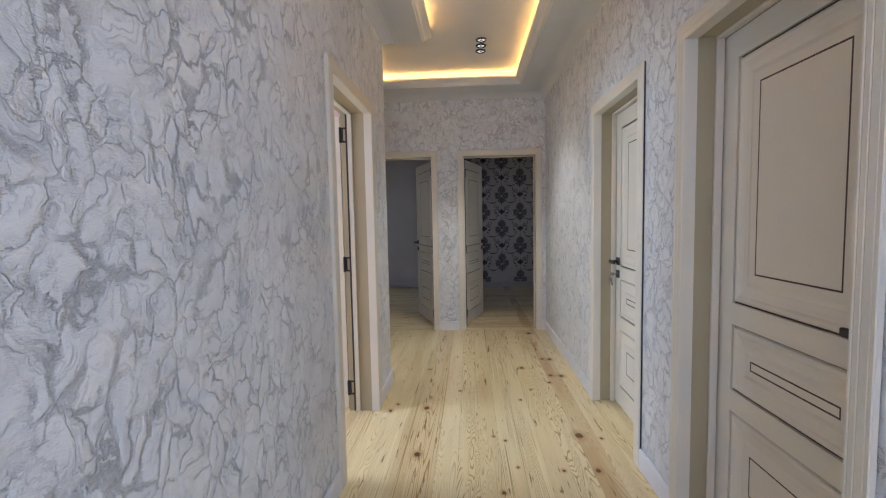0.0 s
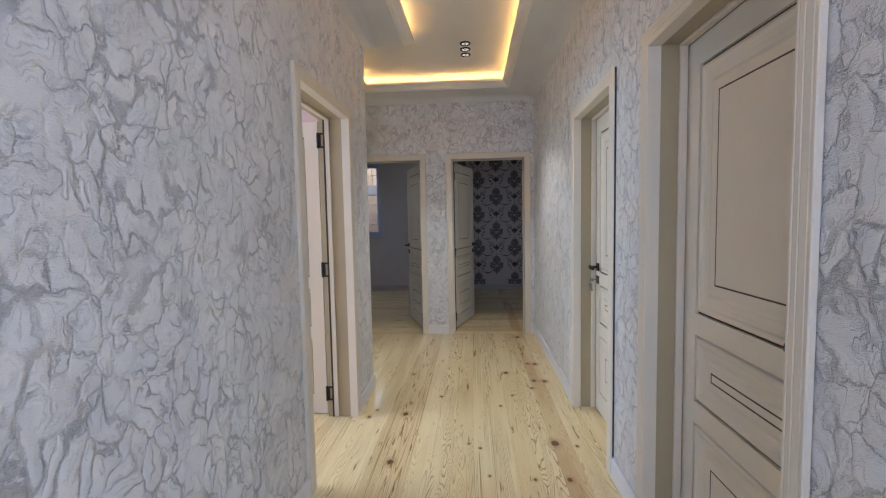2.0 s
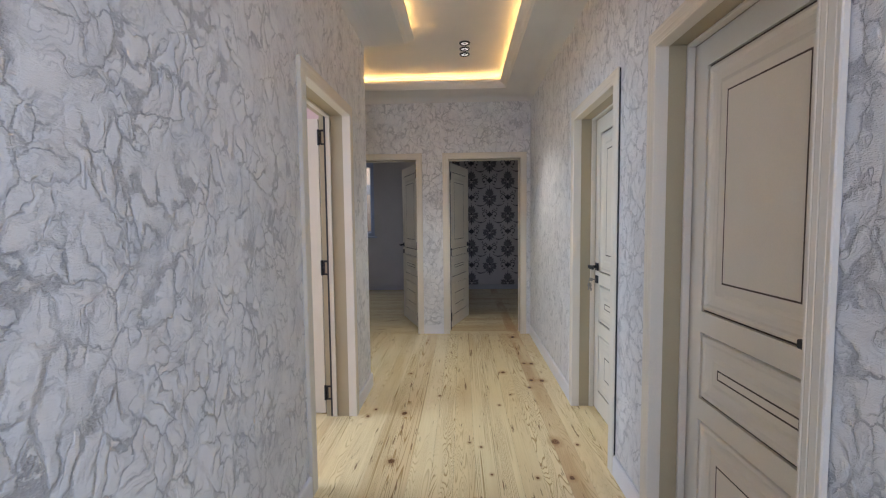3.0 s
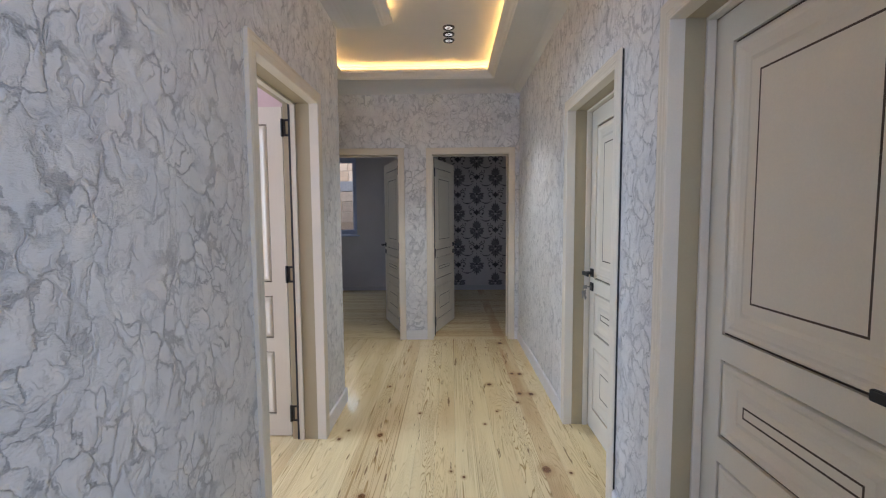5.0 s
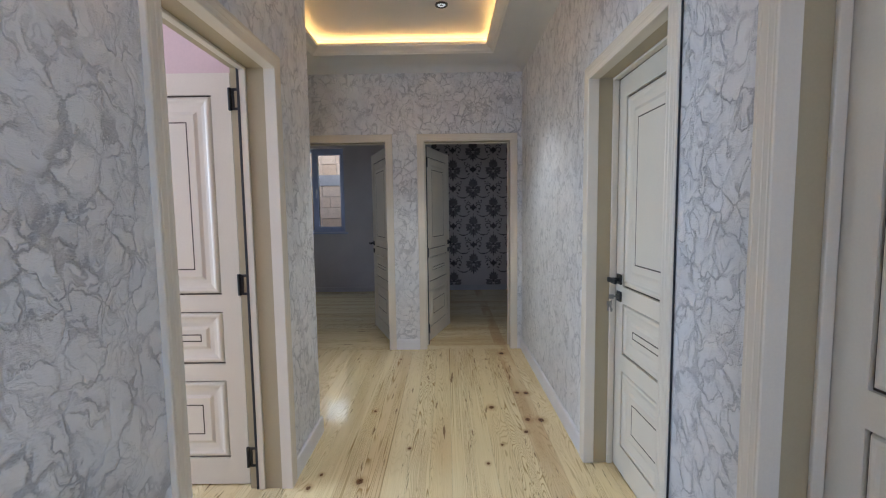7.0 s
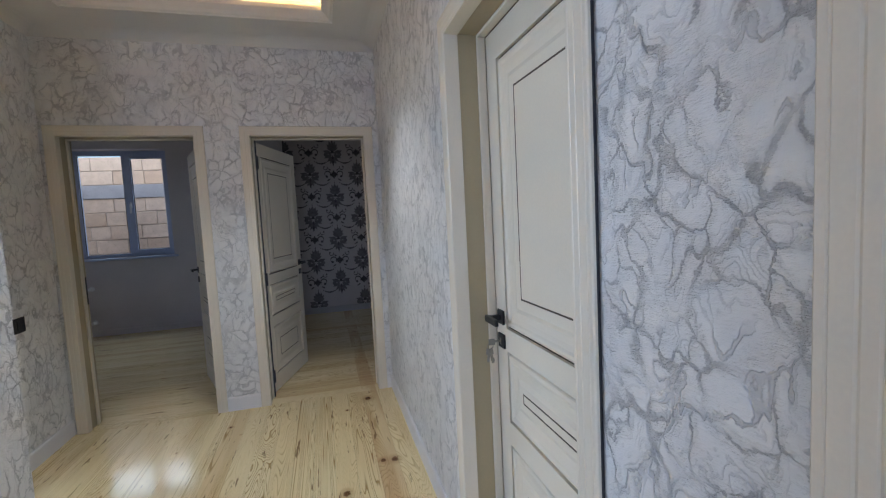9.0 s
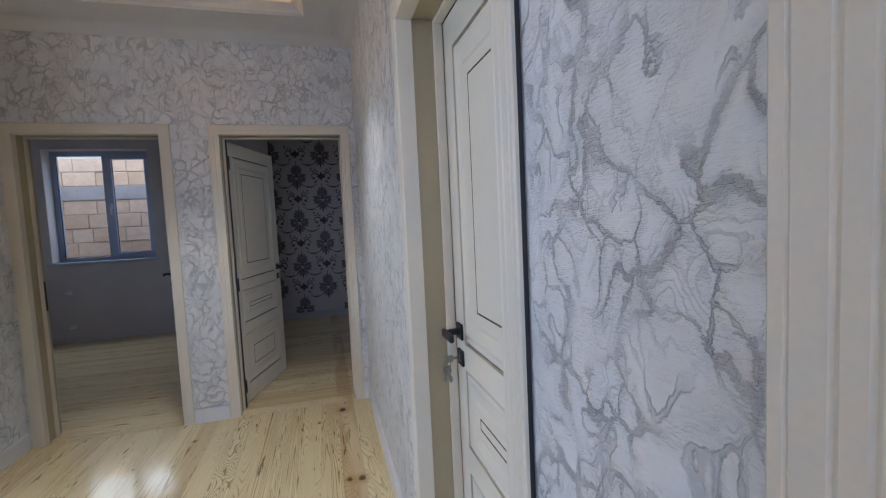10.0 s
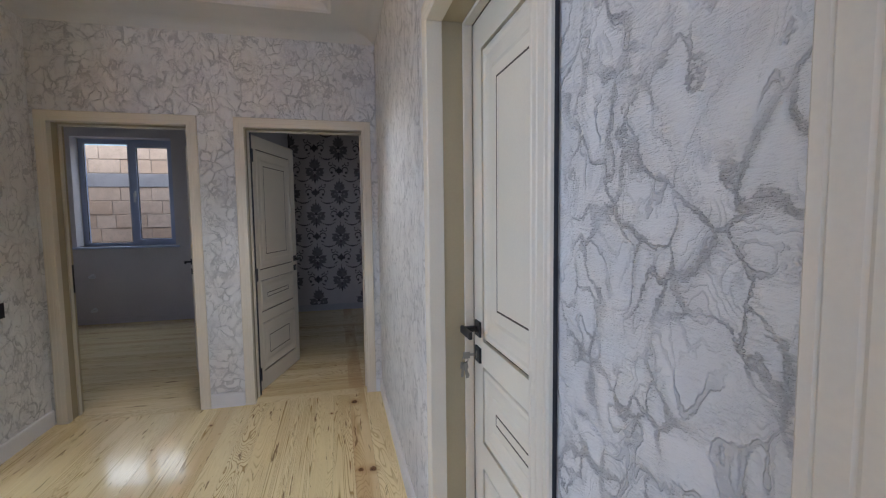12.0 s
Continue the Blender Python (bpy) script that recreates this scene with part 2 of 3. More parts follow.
    col = n.mix(knot, col, kcol)
    h = n.math("ADD", n.math("MULTIPLY", n.noise(world_p, 9.0, 2), 0.8), n.math("MULTIPLY", late, 0.03))
    return n.set(Base_Color=col, Roughness=n.math("ADD", 0.08, n.math("MULTIPLY", n.noise(world_p, 22.0, 3), 0.10)),
                 Normal=n.bump(h, 0.07, 0.004), Coat_Weight=0.20, Coat_Roughness=0.05, Specular_IOR_Level=0.38)


def stone_material():
    n = Nodes("sawn limestone")
    p = n.place()
    v = n.noise(p, 9.0, 6, 0.7)
    col = n.mix(n.rand(), (0.56, 0.40, 0.29), (0.68, 0.53, 0.42))
    col = n.mix(n.ramp(v, (0.35, 0.0), (0.75, 0.6)), col, (0.38, 0.28, 0.22))
    return n.set(Base_Color=col, Roughness=0.92, Normal=n.bump(n.noise(p, 60.0, 5, 0.7), 0.7, 0.006))


def emitter(name, color, strength):
    n = Nodes(name)
    return n.set(Base_Color=(0.9, 0.85, 0.7), Emission_Color=color, Emission_Strength=strength)


def glass_material():
    n = Nodes("window glass")
    return n.set(Base_Color=(0.97, 0.985, 0.98), Roughness=0.01, Transmission_Weight=1.0, IOR=1.06)


M_PAPER = wallpaper_material()
M_PINE = pine_material()
M_STONE = stone_material()
M_CREAM = painted("cream door foil", (0.74, 0.68, 0.57), 0.42, 0.035, 0.08, 3.0, 160.0)
# Jambs are coloured darker than the trim, stops and leaf.
M_JAMB = painted("darker beige jamb", (0.43, 0.36, 0.23), 0.45, 0.04, 0.08, 3.0, 160.0)
M_GROOVE = painted("brown groove line", (0.07, 0.045, 0.028), 0.6, 0.1)
M_BOARD = painted("white baseboard", (0.76, 0.75, 0.76), 0.4, 0.03)
M_CEIL = painted("matt ceiling paint", (0.72, 0.70, 0.67), 0.8, 0.03, 0.2, 2.5, 120.0)
M_BLACK = painted("black powder coat", (0.018, 0.018, 0.020), 0.42, 0.15, 0.1)
M_STEEL = Nodes("nickel steel").set(Base_Color=(0.30, 0.29, 0.27), Metallic=1.0, Roughness=0.34)
M_PVC = painted("white pvc", (0.74, 0.76, 0.80), 0.35, 0.02)
# White pvc with its bluish backlit shade put into the colour.
M_PVC_SHADE = painted("white pvc coloured as backlit", (0.44, 0.51, 0.70), 0.35, 0.04)
# Rubber of the window panes; also paints the shaded slits round the doors.
M_RUBBER_SHADE = painted("dark rubber and slit shade", (0.03, 0.03, 0.035), 0.6, 0.05)
M_PLASTER = painted("pale plaster paint", (0.62, 0.59, 0.60), 0.75, 0.05, 0.3, 2.0, 70.0)
M_PINK = painted("pink wall paint", (0.66, 0.50, 0.47), 0.75, 0.04, 0.3, 2.0, 70.0)
M_GREY = painted("grey wall paint", (0.42, 0.41, 0.42), 0.75, 0.05, 0.3, 2.0, 70.0)
M_PAPER2 = painted("pale damask ground", (0.50, 0.46, 0.45), 0.55, 0.05, 0.3, 6.0, 200.0)
M_INK = painted("charcoal damask print", (0.06, 0.052, 0.056), 0.5, 0.25, 0.3, 30.0, 220.0)
M_INK2 = painted("grey damask print", (0.15, 0.135, 0.14), 0.5, 0.25, 0.3, 30.0, 220.0)
M_SLAB_BAND = painted("grey slab and band", (0.33, 0.32, 0.34), 0.9, 0.1, 0.5, 5.0, 60.0)
M_MORTAR = painted("pale mortar", (0.42, 0.34, 0.28), 0.95, 0.1, 0.5, 8.0, 80.0)
M_LED = emitter("warm led strip", (1.0, 0.58, 0.20), 18.0)
M_LENS = emitter("spot lens", (0.85, 0.9, 1.0), 0.9)
M_GLASS = glass_material()
M_GROUND = painted("bare ground", (0.30, 0.26, 0.21), 0.95, 0.15, 0.6, 1.5, 20.0)

# ---------------------------------------------------------------- mesh helpers


def mesh_of(bm, name, *mats, smooth=False):
    bmesh.ops.recalc_face_normals(bm, faces=bm.faces)
    me = bpy.data.meshes.new(name)
    bm.to_mesh(me)
    bm.free()
    for m in mats:
        me.materials.append(m)
    if smooth:
        for f in me.polygons:
            f.use_smooth = True
    return me


def part(name, bm, material, parent=None, label="", m=None, smooth=False):
    mats = material if isinstance(material, (tuple, list)) else (material,)
    ob = new(name, mesh_of(bm, name, *mats, smooth=smooth) if isinstance(bm, bmesh.types.BMesh) else bm)
    if parent is not None:
        ob.parent = parent
    if m is not None:
        ob.matrix_basis = m
    return tagged(ob, label)


def thing(name, label, category, m=None, kind="", group=""):
    ob = new(name)
    if m is not None:
        ob.matrix_basis = m
    return tagged(ob, label, category, group, kind)


def add_box(bm, x0, x1, y0, y1, z0, z1, mat=0):
    v = [bm.verts.new(c) for c in ((x0, y0, z0), (x1, y0, z0), (x1, y1, z0), (x0, y1, z0), (x0, y0, z1), (x1, y0, z1), (x1, y1, z1), (x0, y1, z1))]
    for q in ((0, 3, 2, 1), (4, 5, 6, 7), (0, 1, 5, 4), (1, 2, 6, 5), (2, 3, 7, 6), (3, 0, 4, 7)):
        bm.faces.new([v[i] for i in q]).material_index = mat


def box(x0, x1, y0, y1, z0, z1, bevel=0.0):
    bm = bmesh.new()
    add_box(bm, x0, x1, y0, y1, z0, z1)
    if bevel:
        bmesh.ops.bevel(bm, geom=bm.edges[:], offset=bevel, segments=2, profile=0.5, affect="EDGES")
    return bm


def tube(r, z0, z1, n=16, r2=None, bevel=0.0):
    bm = bmesh.new()
    bmesh.ops.create_cone(bm, cap_ends=True, segments=n, radius1=r, radius2=r if r2 is None else r2, depth=z1 - z0, matrix=Matrix.Translation((0, 0, (z0 + z1) / 2)))
    if bevel:
        bmesh.ops.bevel(bm, geom=[e for e in bm.edges if abs(e.verts[0].co.z - e.verts[1].co.z) < 1e-6], offset=bevel, segments=2, affect="EDGES")
    return bm


def wall(name, label, material, axis, face, back, a0, a1, z1=2.96, holes=(), far_material=None):
    """A wall across one axis from face to back, from a0 to a1 along the other, with openings (a, b, z low, z high) right through it."""
    bm = bmesh.new()
    lo, hi = min(face, back), max(face, back)
    cuts = sorted(holes)

    def put(p, q, z, w):
        if q - p > 1e-4 and w - z > 1e-4:
            if axis == "x":
                add_box(bm, lo, hi, p, q, z, w)
            else:
                add_box(bm, p, q, lo, hi, z, w)
    at = a0
    for p, q, z, w in cuts:
        put(at, p, 0, z1)
        put(p, q, 0, z)
        put(p, q, w, z1)
        at = q
    put(at, a1, 0, z1)
    if far_material is not None:
        bm.normal_update()
        bmesh.ops.recalc_face_normals(bm, faces=bm.faces)
        i = 0 if axis == "x" else 1
        for f in bm.faces:
            if f.normal[i] * (1 if back > face else -1) > 0.5:
                f.material_index = 1
    mats = (material, far_material) if far_material else material
    return tagged(part(name, bm, mats), label, "wall", kind="structure")


# ---------------------------------------------------------------- the large structure
XR, XL, XA, YP, YF = 1.005, -0.54, -1.24, 3.65, 5.315
TH = 0.19
# doorways: outer edges of the trim, trim width and heights
NEAR, MID, LEFT = (1.150, 2.092), (2.445, 3.368), (2.218, 3.168)
FARL, FARR = (-1.213, -0.250), (-0.012, 0.957)
TW, IN = 0.069, 0.012
H_SIDE, H_LEFT, H_FAR = 2.092, 2.106, 2.119

wall_w = wall("wall_west", "pale crackle-patterned wallpapered corridor wall", M_PAPER, "x", XL, XL - TH, -2.0, YP - TH,
              holes=[(LEFT[0] + IN, LEFT[1] - IN, 0, H_LEFT - IN)], far_material=M_PINK)
wall("wall_pier", "pale crackle-patterned wallpapered wall end", M_PAPER, "y", YP, YP - TH, XA - TH, XL, far_material=M_PINK)
wall("wall_alcove", "pale crackle-patterned wallpapered wall with a doorway", M_PAPER, "x", XA, XA - TH, YP, YF,
     holes=[(3.84, 4.66, 0, 2.05)], far_material=M_PLASTER)
wall("wall_north", "pale crackle-patterned wallpapered wall with two doorways", M_PAPER, "y", YF, YF + TH, XA - TH, XR + TH,
     holes=[(FARL[0] + IN, FARL[1] - IN, 0, H_FAR - IN), (FARR[0] + IN, FARR[1] - IN, 0, H_FAR - IN)], far_material=M_GREY)
wall("wall_east", "pale crackle-patterned wallpapered corridor wall", M_PAPER, "x", XR, XR + TH, -2.0, YF,
     holes=[(-0.7, 0.72, 0, 2.15), (NEAR[0] + IN, NEAR[1] - IN, 0, H_SIDE - IN), (MID[0] + IN, MID[1] - IN, 0, H_SIDE - IN)], far_material=M_PLASTER)
wall("wall_south", "pale crackle-patterned wallpapered end wall with a window opening", M_PAPER, "y", -2.0, -2.3, -4.6, 3.4, holes=[(-0.35, 0.85, 0.95, 2.5)])
# side rooms
wall("wall_partition", "grey painted partition wall between two rooms", M_GREY, "x", 0.03, -0.11, YF + TH, 8.62, far_material=M_PLASTER)
wall("wall_room_back", "pale damask wallpapered back wall of a dark room", M_PAPER2, "y", 8.65, 8.92, -0.11, 3.4)
wall("wall_window", "plain plastered wall under and beside a window", M_PLASTER, "y", 8.62, 8.92, -3.3, -0.11, holes=[(-2.668, -1.49, 1.045, 2.50)])
# Unseen wall; its opening is added for the extra room lamp.
wall("wall_room_side", "unseen plain side wall with an opening added for a lamp", M_PLASTER, "x", -3.3, -3.5, YF, 8.92, holes=[(6.55, 7.85, 1.0, 2.4)])
# Outer walls out of view, added to keep the sky's light out.
wall("wall_outer_east", "unseen outer wall added to close the rooms, with openings for lamps", M_PLASTER, "x", 3.2, 3.4, -2.0, 8.65, holes=[(-1.85, -0.55, 0.8, 2.45), (6.6, 8.0, 1.05, 2.45)])
wall("wall_outer_west", "unseen outer wall added to close the rooms, with openings for lamps", M_PINK, "x", -3.9, -4.1, -2.0, YP - TH, holes=[(1.5, 3.3, 0.95, 2.45)])
wall("wall_pink_side", "pink painted side wall", M_PINK, "y", 0.4, 0.25, -3.9, XL - TH)
wall("wall_hall_west", "plain plastered outer wall with a window", M_PLASTER, "x", -4.4, -4.6, YP - TH, YF + TH, holes=[(3.72, 5.1, 0.75, 2.45)])
wall("wall_hall_north", "plain plastered wall", M_PLASTER, "y", YF, YF + TH, -4.4, XA - TH)
wall("wall_hall_south", "plain plastered wall", M_PLASTER, "y", YP, YP - TH, -4.4, XA - TH, far_material=M_PINK)
wall("wall_side_room", "plain plastered wall", M_PLASTER, "y", 1.02, 0.9, XR + TH, 3.2)
wall("wall_corner_room", "plain plastered wall", M_PLASTER, "y", YF, YF + TH, XR + TH, 3.2)

bm = box(-4.6, 3.4, -2.3, 8.92, -0.30, -0.022)
tagged(part("floor", bm, M_SLAB_BAND), "lacquered pine board floor with dark knots", "floor", kind="structure")
floor = bpy.data.objects["floor"]
# Unseen slab over everything, added to stop sky light leaking in.
tagged(part("roof_slab", box(-4.6, 3.4, -2.3, 8.92, 2.96, 3.12), M_CEIL), "unseen slab added above the rooms to shut out the sky", "roof", kind="structure")


def room_ceiling(name, x0, x1, y0, y1, z=2.70, mat=None):
    tagged(part(name, box(x0, x1, y0, y1, z, z + 0.05), mat or M_CEIL), "plain painted room ceiling", "ceiling", kind="structure")


room_ceiling("ceiling_room_west", -3.3, -0.11, YF + TH, 8.62)
room_ceiling("ceiling_room_east", 0.03, 3.2, YF + TH, 8.65)
room_ceiling("ceiling_pink_room", -3.9, XL - TH, 0.4, YP - TH, 2.72, M_PINK)
room_ceiling("ceiling_hall", -4.4, XA - TH, YP, YF, 2.72)
room_ceiling("ceiling_side_room", XR + TH, 3.2, -2.0, 0.9, 2.72)


def corridor_ceiling():
    """Dropped border with a small cove at the wall and a moulded lip, round an L-shaped lit tray."""
    walls = [(XL, -2.0), (XR, -2.0), (XR, YF), (XA, YF), (XA, YP), (XL, YP)]
    lip = [(-0.165, -1.6), (0.622, -1.6), (0.622, 4.872), (-0.812, 4.872), (-0.812, 3.80), (-0.165, 3.80)]
    sign = [(-1, -1), (1, -1), (1, 1), (-1, 1), (-1, -1), (-1, -1)]
    bm = bmesh.new()

    def loop(base, d, z):
        return [bm.verts.new((x + sx * d, y + sy * d, z)) for (x, y), (sx, sy) in zip(base, sign)]

    rings = [loop(walls, 0.0, 2.66), loop(walls, 0.0, 2.692), loop(walls, -0.012, 2.698), loop(walls, -0.03, 2.708), loop(walls, -0.055, 2.720), loop(walls, -0.085, 2.729),
             loop(walls, -0.12, 2.734), loop(lip, 0.068, 2.735), loop(lip, 0.062, 2.741), loop(lip, 0.05, 2.746), loop(lip, 0.036, 2.762),
             loop(lip, 0.014, 2.777), loop(lip, 0.004, 2.783), loop(lip, 0.0, 2.786), loop(lip, 0.0, 2.812), loop(lip, 0.02, 2.814), loop(lip, 0.09, 2.814), loop(lip, 0.09, TRAY)]
    for a, b in zip(rings[1:], rings[2:]):
        for i in range(6):
            j = (i + 1) % 6
            bm.faces.new((a[i], a[j], b[j], b[i]))
    for v in rings[0]:
        bm.verts.remove(v)
    top = rings[-1]
    bm.faces.new((top[0], top[1], top[2], top[5]))
    bm.faces.new((top[5], top[2], top[3], top[4]))
    tagged(part("ceiling", bm, M_CEIL), "white dropped ceiling with a stepped lit tray", "ceiling", kind="structure")
    strip = thing("led_strip", "warm yellow light strip hidden in the ceiling tray", "strip light", pose(0, 0, 2.815))
    d = 0.062
    pts = [(x + sx * d, y + sy * d) for (x, y), (sx, sy) in zip(lip, sign)]
    for i in range(6):
        (xa, ya), (xb, yb) = pts[i], pts[(i + 1) % 6]
        w = 0.006
        if abs(xa - xb) > abs(ya - yb):
            bm = box(min(xa, xb) + w, max(xa, xb) - w, ya - w, ya + w, 0.0, 0.010)
        else:
            bm = box(xa - w, xa + w, min(ya, yb) - w, max(ya, yb) + w, 0.0, 0.010)
        part("strip_run", bm, M_LED, strip)


corridor_ceiling()


def spot(x, y):
    """A small recessed spotlight: black ring, chrome bowl and pale lens."""
    s = thing("ceiling_spotlight", "small round recessed spotlight with a dark ring", "spotlight", pose(x, y, TRAY), group="row of ceiling spotlights")
    bm = bmesh.new()
    prof = [(0.029, -0.001), (0.031, -0.010), (0.038, -0.013), (0.046, -0.010), (0.048, -0.001)]
    n = 28
    rows = [[bm.verts.new((r * math.cos(2 * math.pi * i / n), r * math.sin(2 * math.pi * i / n), z)) for i in range(n)] for r, z in prof]
    for a, b in zip(rows, rows[1:]):
        for i in range(n):
            bm.faces.new((a[i], a[(i + 1) % n], b[(i + 1) % n], b[i]))
    part("ring", bm, M_BLACK, s, "dark metal ring", smooth=True)
    part("lens", tube(0.0295, -0.007, -0.001, 24, bevel=0.002), M_LENS, s, "frosted pale lens")
    part("bezel", tube(0.014, -0.0085, -0.0068, 16), M_STEEL, s, "small chrome reflector")


for spot_x, spot_y in SPOTS:
    spot(spot_x, spot_y)

# ---------------------------------------------------------------- baseboards


def baseboard(x0, y0, x1, y1, nx, ny, h=0.105, t=0.015, mat=None, label="white baseboard along the wall foot"):
    """A white skirting strip with a rounded top, from one point of the wall's foot to another, standing out along (nx, ny)."""
    prof = [(0.0005, 0.0), (t, 0.0), (t, h - 0.012), (t - 0.003, h - 0.004), (t - 0.008, h), (0.0005, h)]
    bm = bmesh.new()
    ends = []
    for x, y in ((x0, y0), (x1, y1)):
        ends.append([bm.verts.new((x + nx * d, y + ny * d, z)) for d, z in prof])
    k = len(prof)
    for i in range(k):
        bm.faces.new((ends[0][i], ends[0][(i + 1) % k], ends[1][(i + 1) % k], ends[1][i]))
    bm.faces.new(ends[0])
    bm.faces.new(ends[1])
    tagged(part("baseboard", bm, mat or M_BOARD), label, "baseboard", kind="structure")


baseboard(XL, -2.0, XL, LEFT[0] - 0.001, 1, 0)
baseboard(XL, LEFT[1] + 0.001, XL, YP + 0.015, 1, 0)
baseboard(XL, YP, XA, YP, 0, 1)
baseboard(XA, YP, XA, 3.76, 1, 0)
baseboard(XA, 4.74, XA, YF, 1, 0)
baseboard(FARL[1] + 0.004, YF, FARR[0] - 0.004, YF, 0, -1)
baseboard(FARR[1] + 0.002, YF, XR, YF, 0, -1)
baseboard(XR, YF, XR, MID[1] + 0.001, -1, 0)
baseboard(XR, MID[0] - 0.001, XR, NEAR[1] + 0.001, -1, 0)
baseboard(XR, NEAR[0] - 0.001, XR, 0.73, -1, 0)
baseboard(XR, -0.78, XR, -2.0, -1, 0)
baseboard(0.03, 8.65, 3.2, 8.65, 0, -1, 0.09, mat=M_GREY, label="grey baseboard along the wall foot")
baseboard(0.03, YF + TH, 0.03, 8.65, 1, 0, 0.09)
baseboard(-3.3, 8.62, -0.11, 8.62, 0, -1, 0.08, mat=M_PLASTER, label="pale baseboard along the wall foot")

# ---------------------------------------------------------------- doors
LEAF_T = 0.042


def trim_piece(W, H, side, gap=0.0):
    """One mitred casing strip with two shallow grooves. side: 0 low end, 1 high end, 2 head."""
    prof = [(0.0, 0.024), (0.0, 0.003), (0.003, 0.0), (0.012, 0.0), (0.014, 0.0014), (0.016, 0.0), (0.036, 0.0), (0.039, 0.0014), (0.042, 0.0),
            (0.055, 0.0), (0.058, 0.0014), (0.061, 0.0), (TW - 0.003, 0.0), (TW, 0.003), (TW, 0.054), (TW - 0.008, 0.054), (TW - 0.008, 0.014), (0.012, 0.014), (0.012, 0.024)]
    if gap:
        prof = [(0.0, 0.0185 - gap), *prof[1:-1], (0.012, 0.0185 - gap)]
        prof[-2] = (0.012, 0.014)
    bm = bmesh.new()
    a, b = [], []
    for d, y in prof:
        if side == 0:
            a.append((d, y, 0)), b.append((d, y, H - d))
        elif side == 1:
            a.append((W - d, y, 0)), b.append((W - d, y, H - d))
        else:
            a.append((d, y, H - d)), b.append((W - d, y, H - d))
    A, B = [bm.verts.new(c) for c in a], [bm.verts.new(c) for c in b]
    k = len(prof)
    for i in range(k):
        bm.faces.new((A[i], A[(i + 1) % k], B[(i + 1) % k], B[i]))
    bm.faces.new(A), bm.faces.new(B)
    return bm


def panel_mesh(w, h):
    """A raised door panel: brown outline, moulded slope, brown inner outline and flat field; w by h, seen from -y."""
    m = 0.126 if h > 0.3 else 0.118
    m = min(m, h / 2 - 0.016)
    steps = [(0.0, 0.0008, 1), (0.0065, 0.0008, 0), (0.0085, 0.006, 0), (0.012, 0.011, 0), (0.020, 0.0135, 0), (0.028, 0.0125, 0), (0.036, 0.0085, 0), (0.052, 0.0055, 0), (0.074, 0.0045, 0),
             (0.084, 0.0075, 0), (0.090, 0.0095, 0), (m - 0.008, 0.0095, 0), (m - 0.003, 0.0095, 1), (m + 0.003, 0.0095, 0)]
    bm = bmesh.new()
    rings = []
    for d, y, _ in steps:
        rings.append([bm.verts.new(c) for c in ((d, -y, d), (w - d, -y, d), (w - d, -y, h - d), (d, -y, h - d))])
    for (a, b, s) in zip(rings, rings[1:], steps):
        for i in range(4):
            f = bm.faces.new((a[i], a[(i + 1) % 4], b[(i + 1) % 4], b[i]))
            f.material_index = s[2]
    bm.faces.new(rings[-1])
    return bm


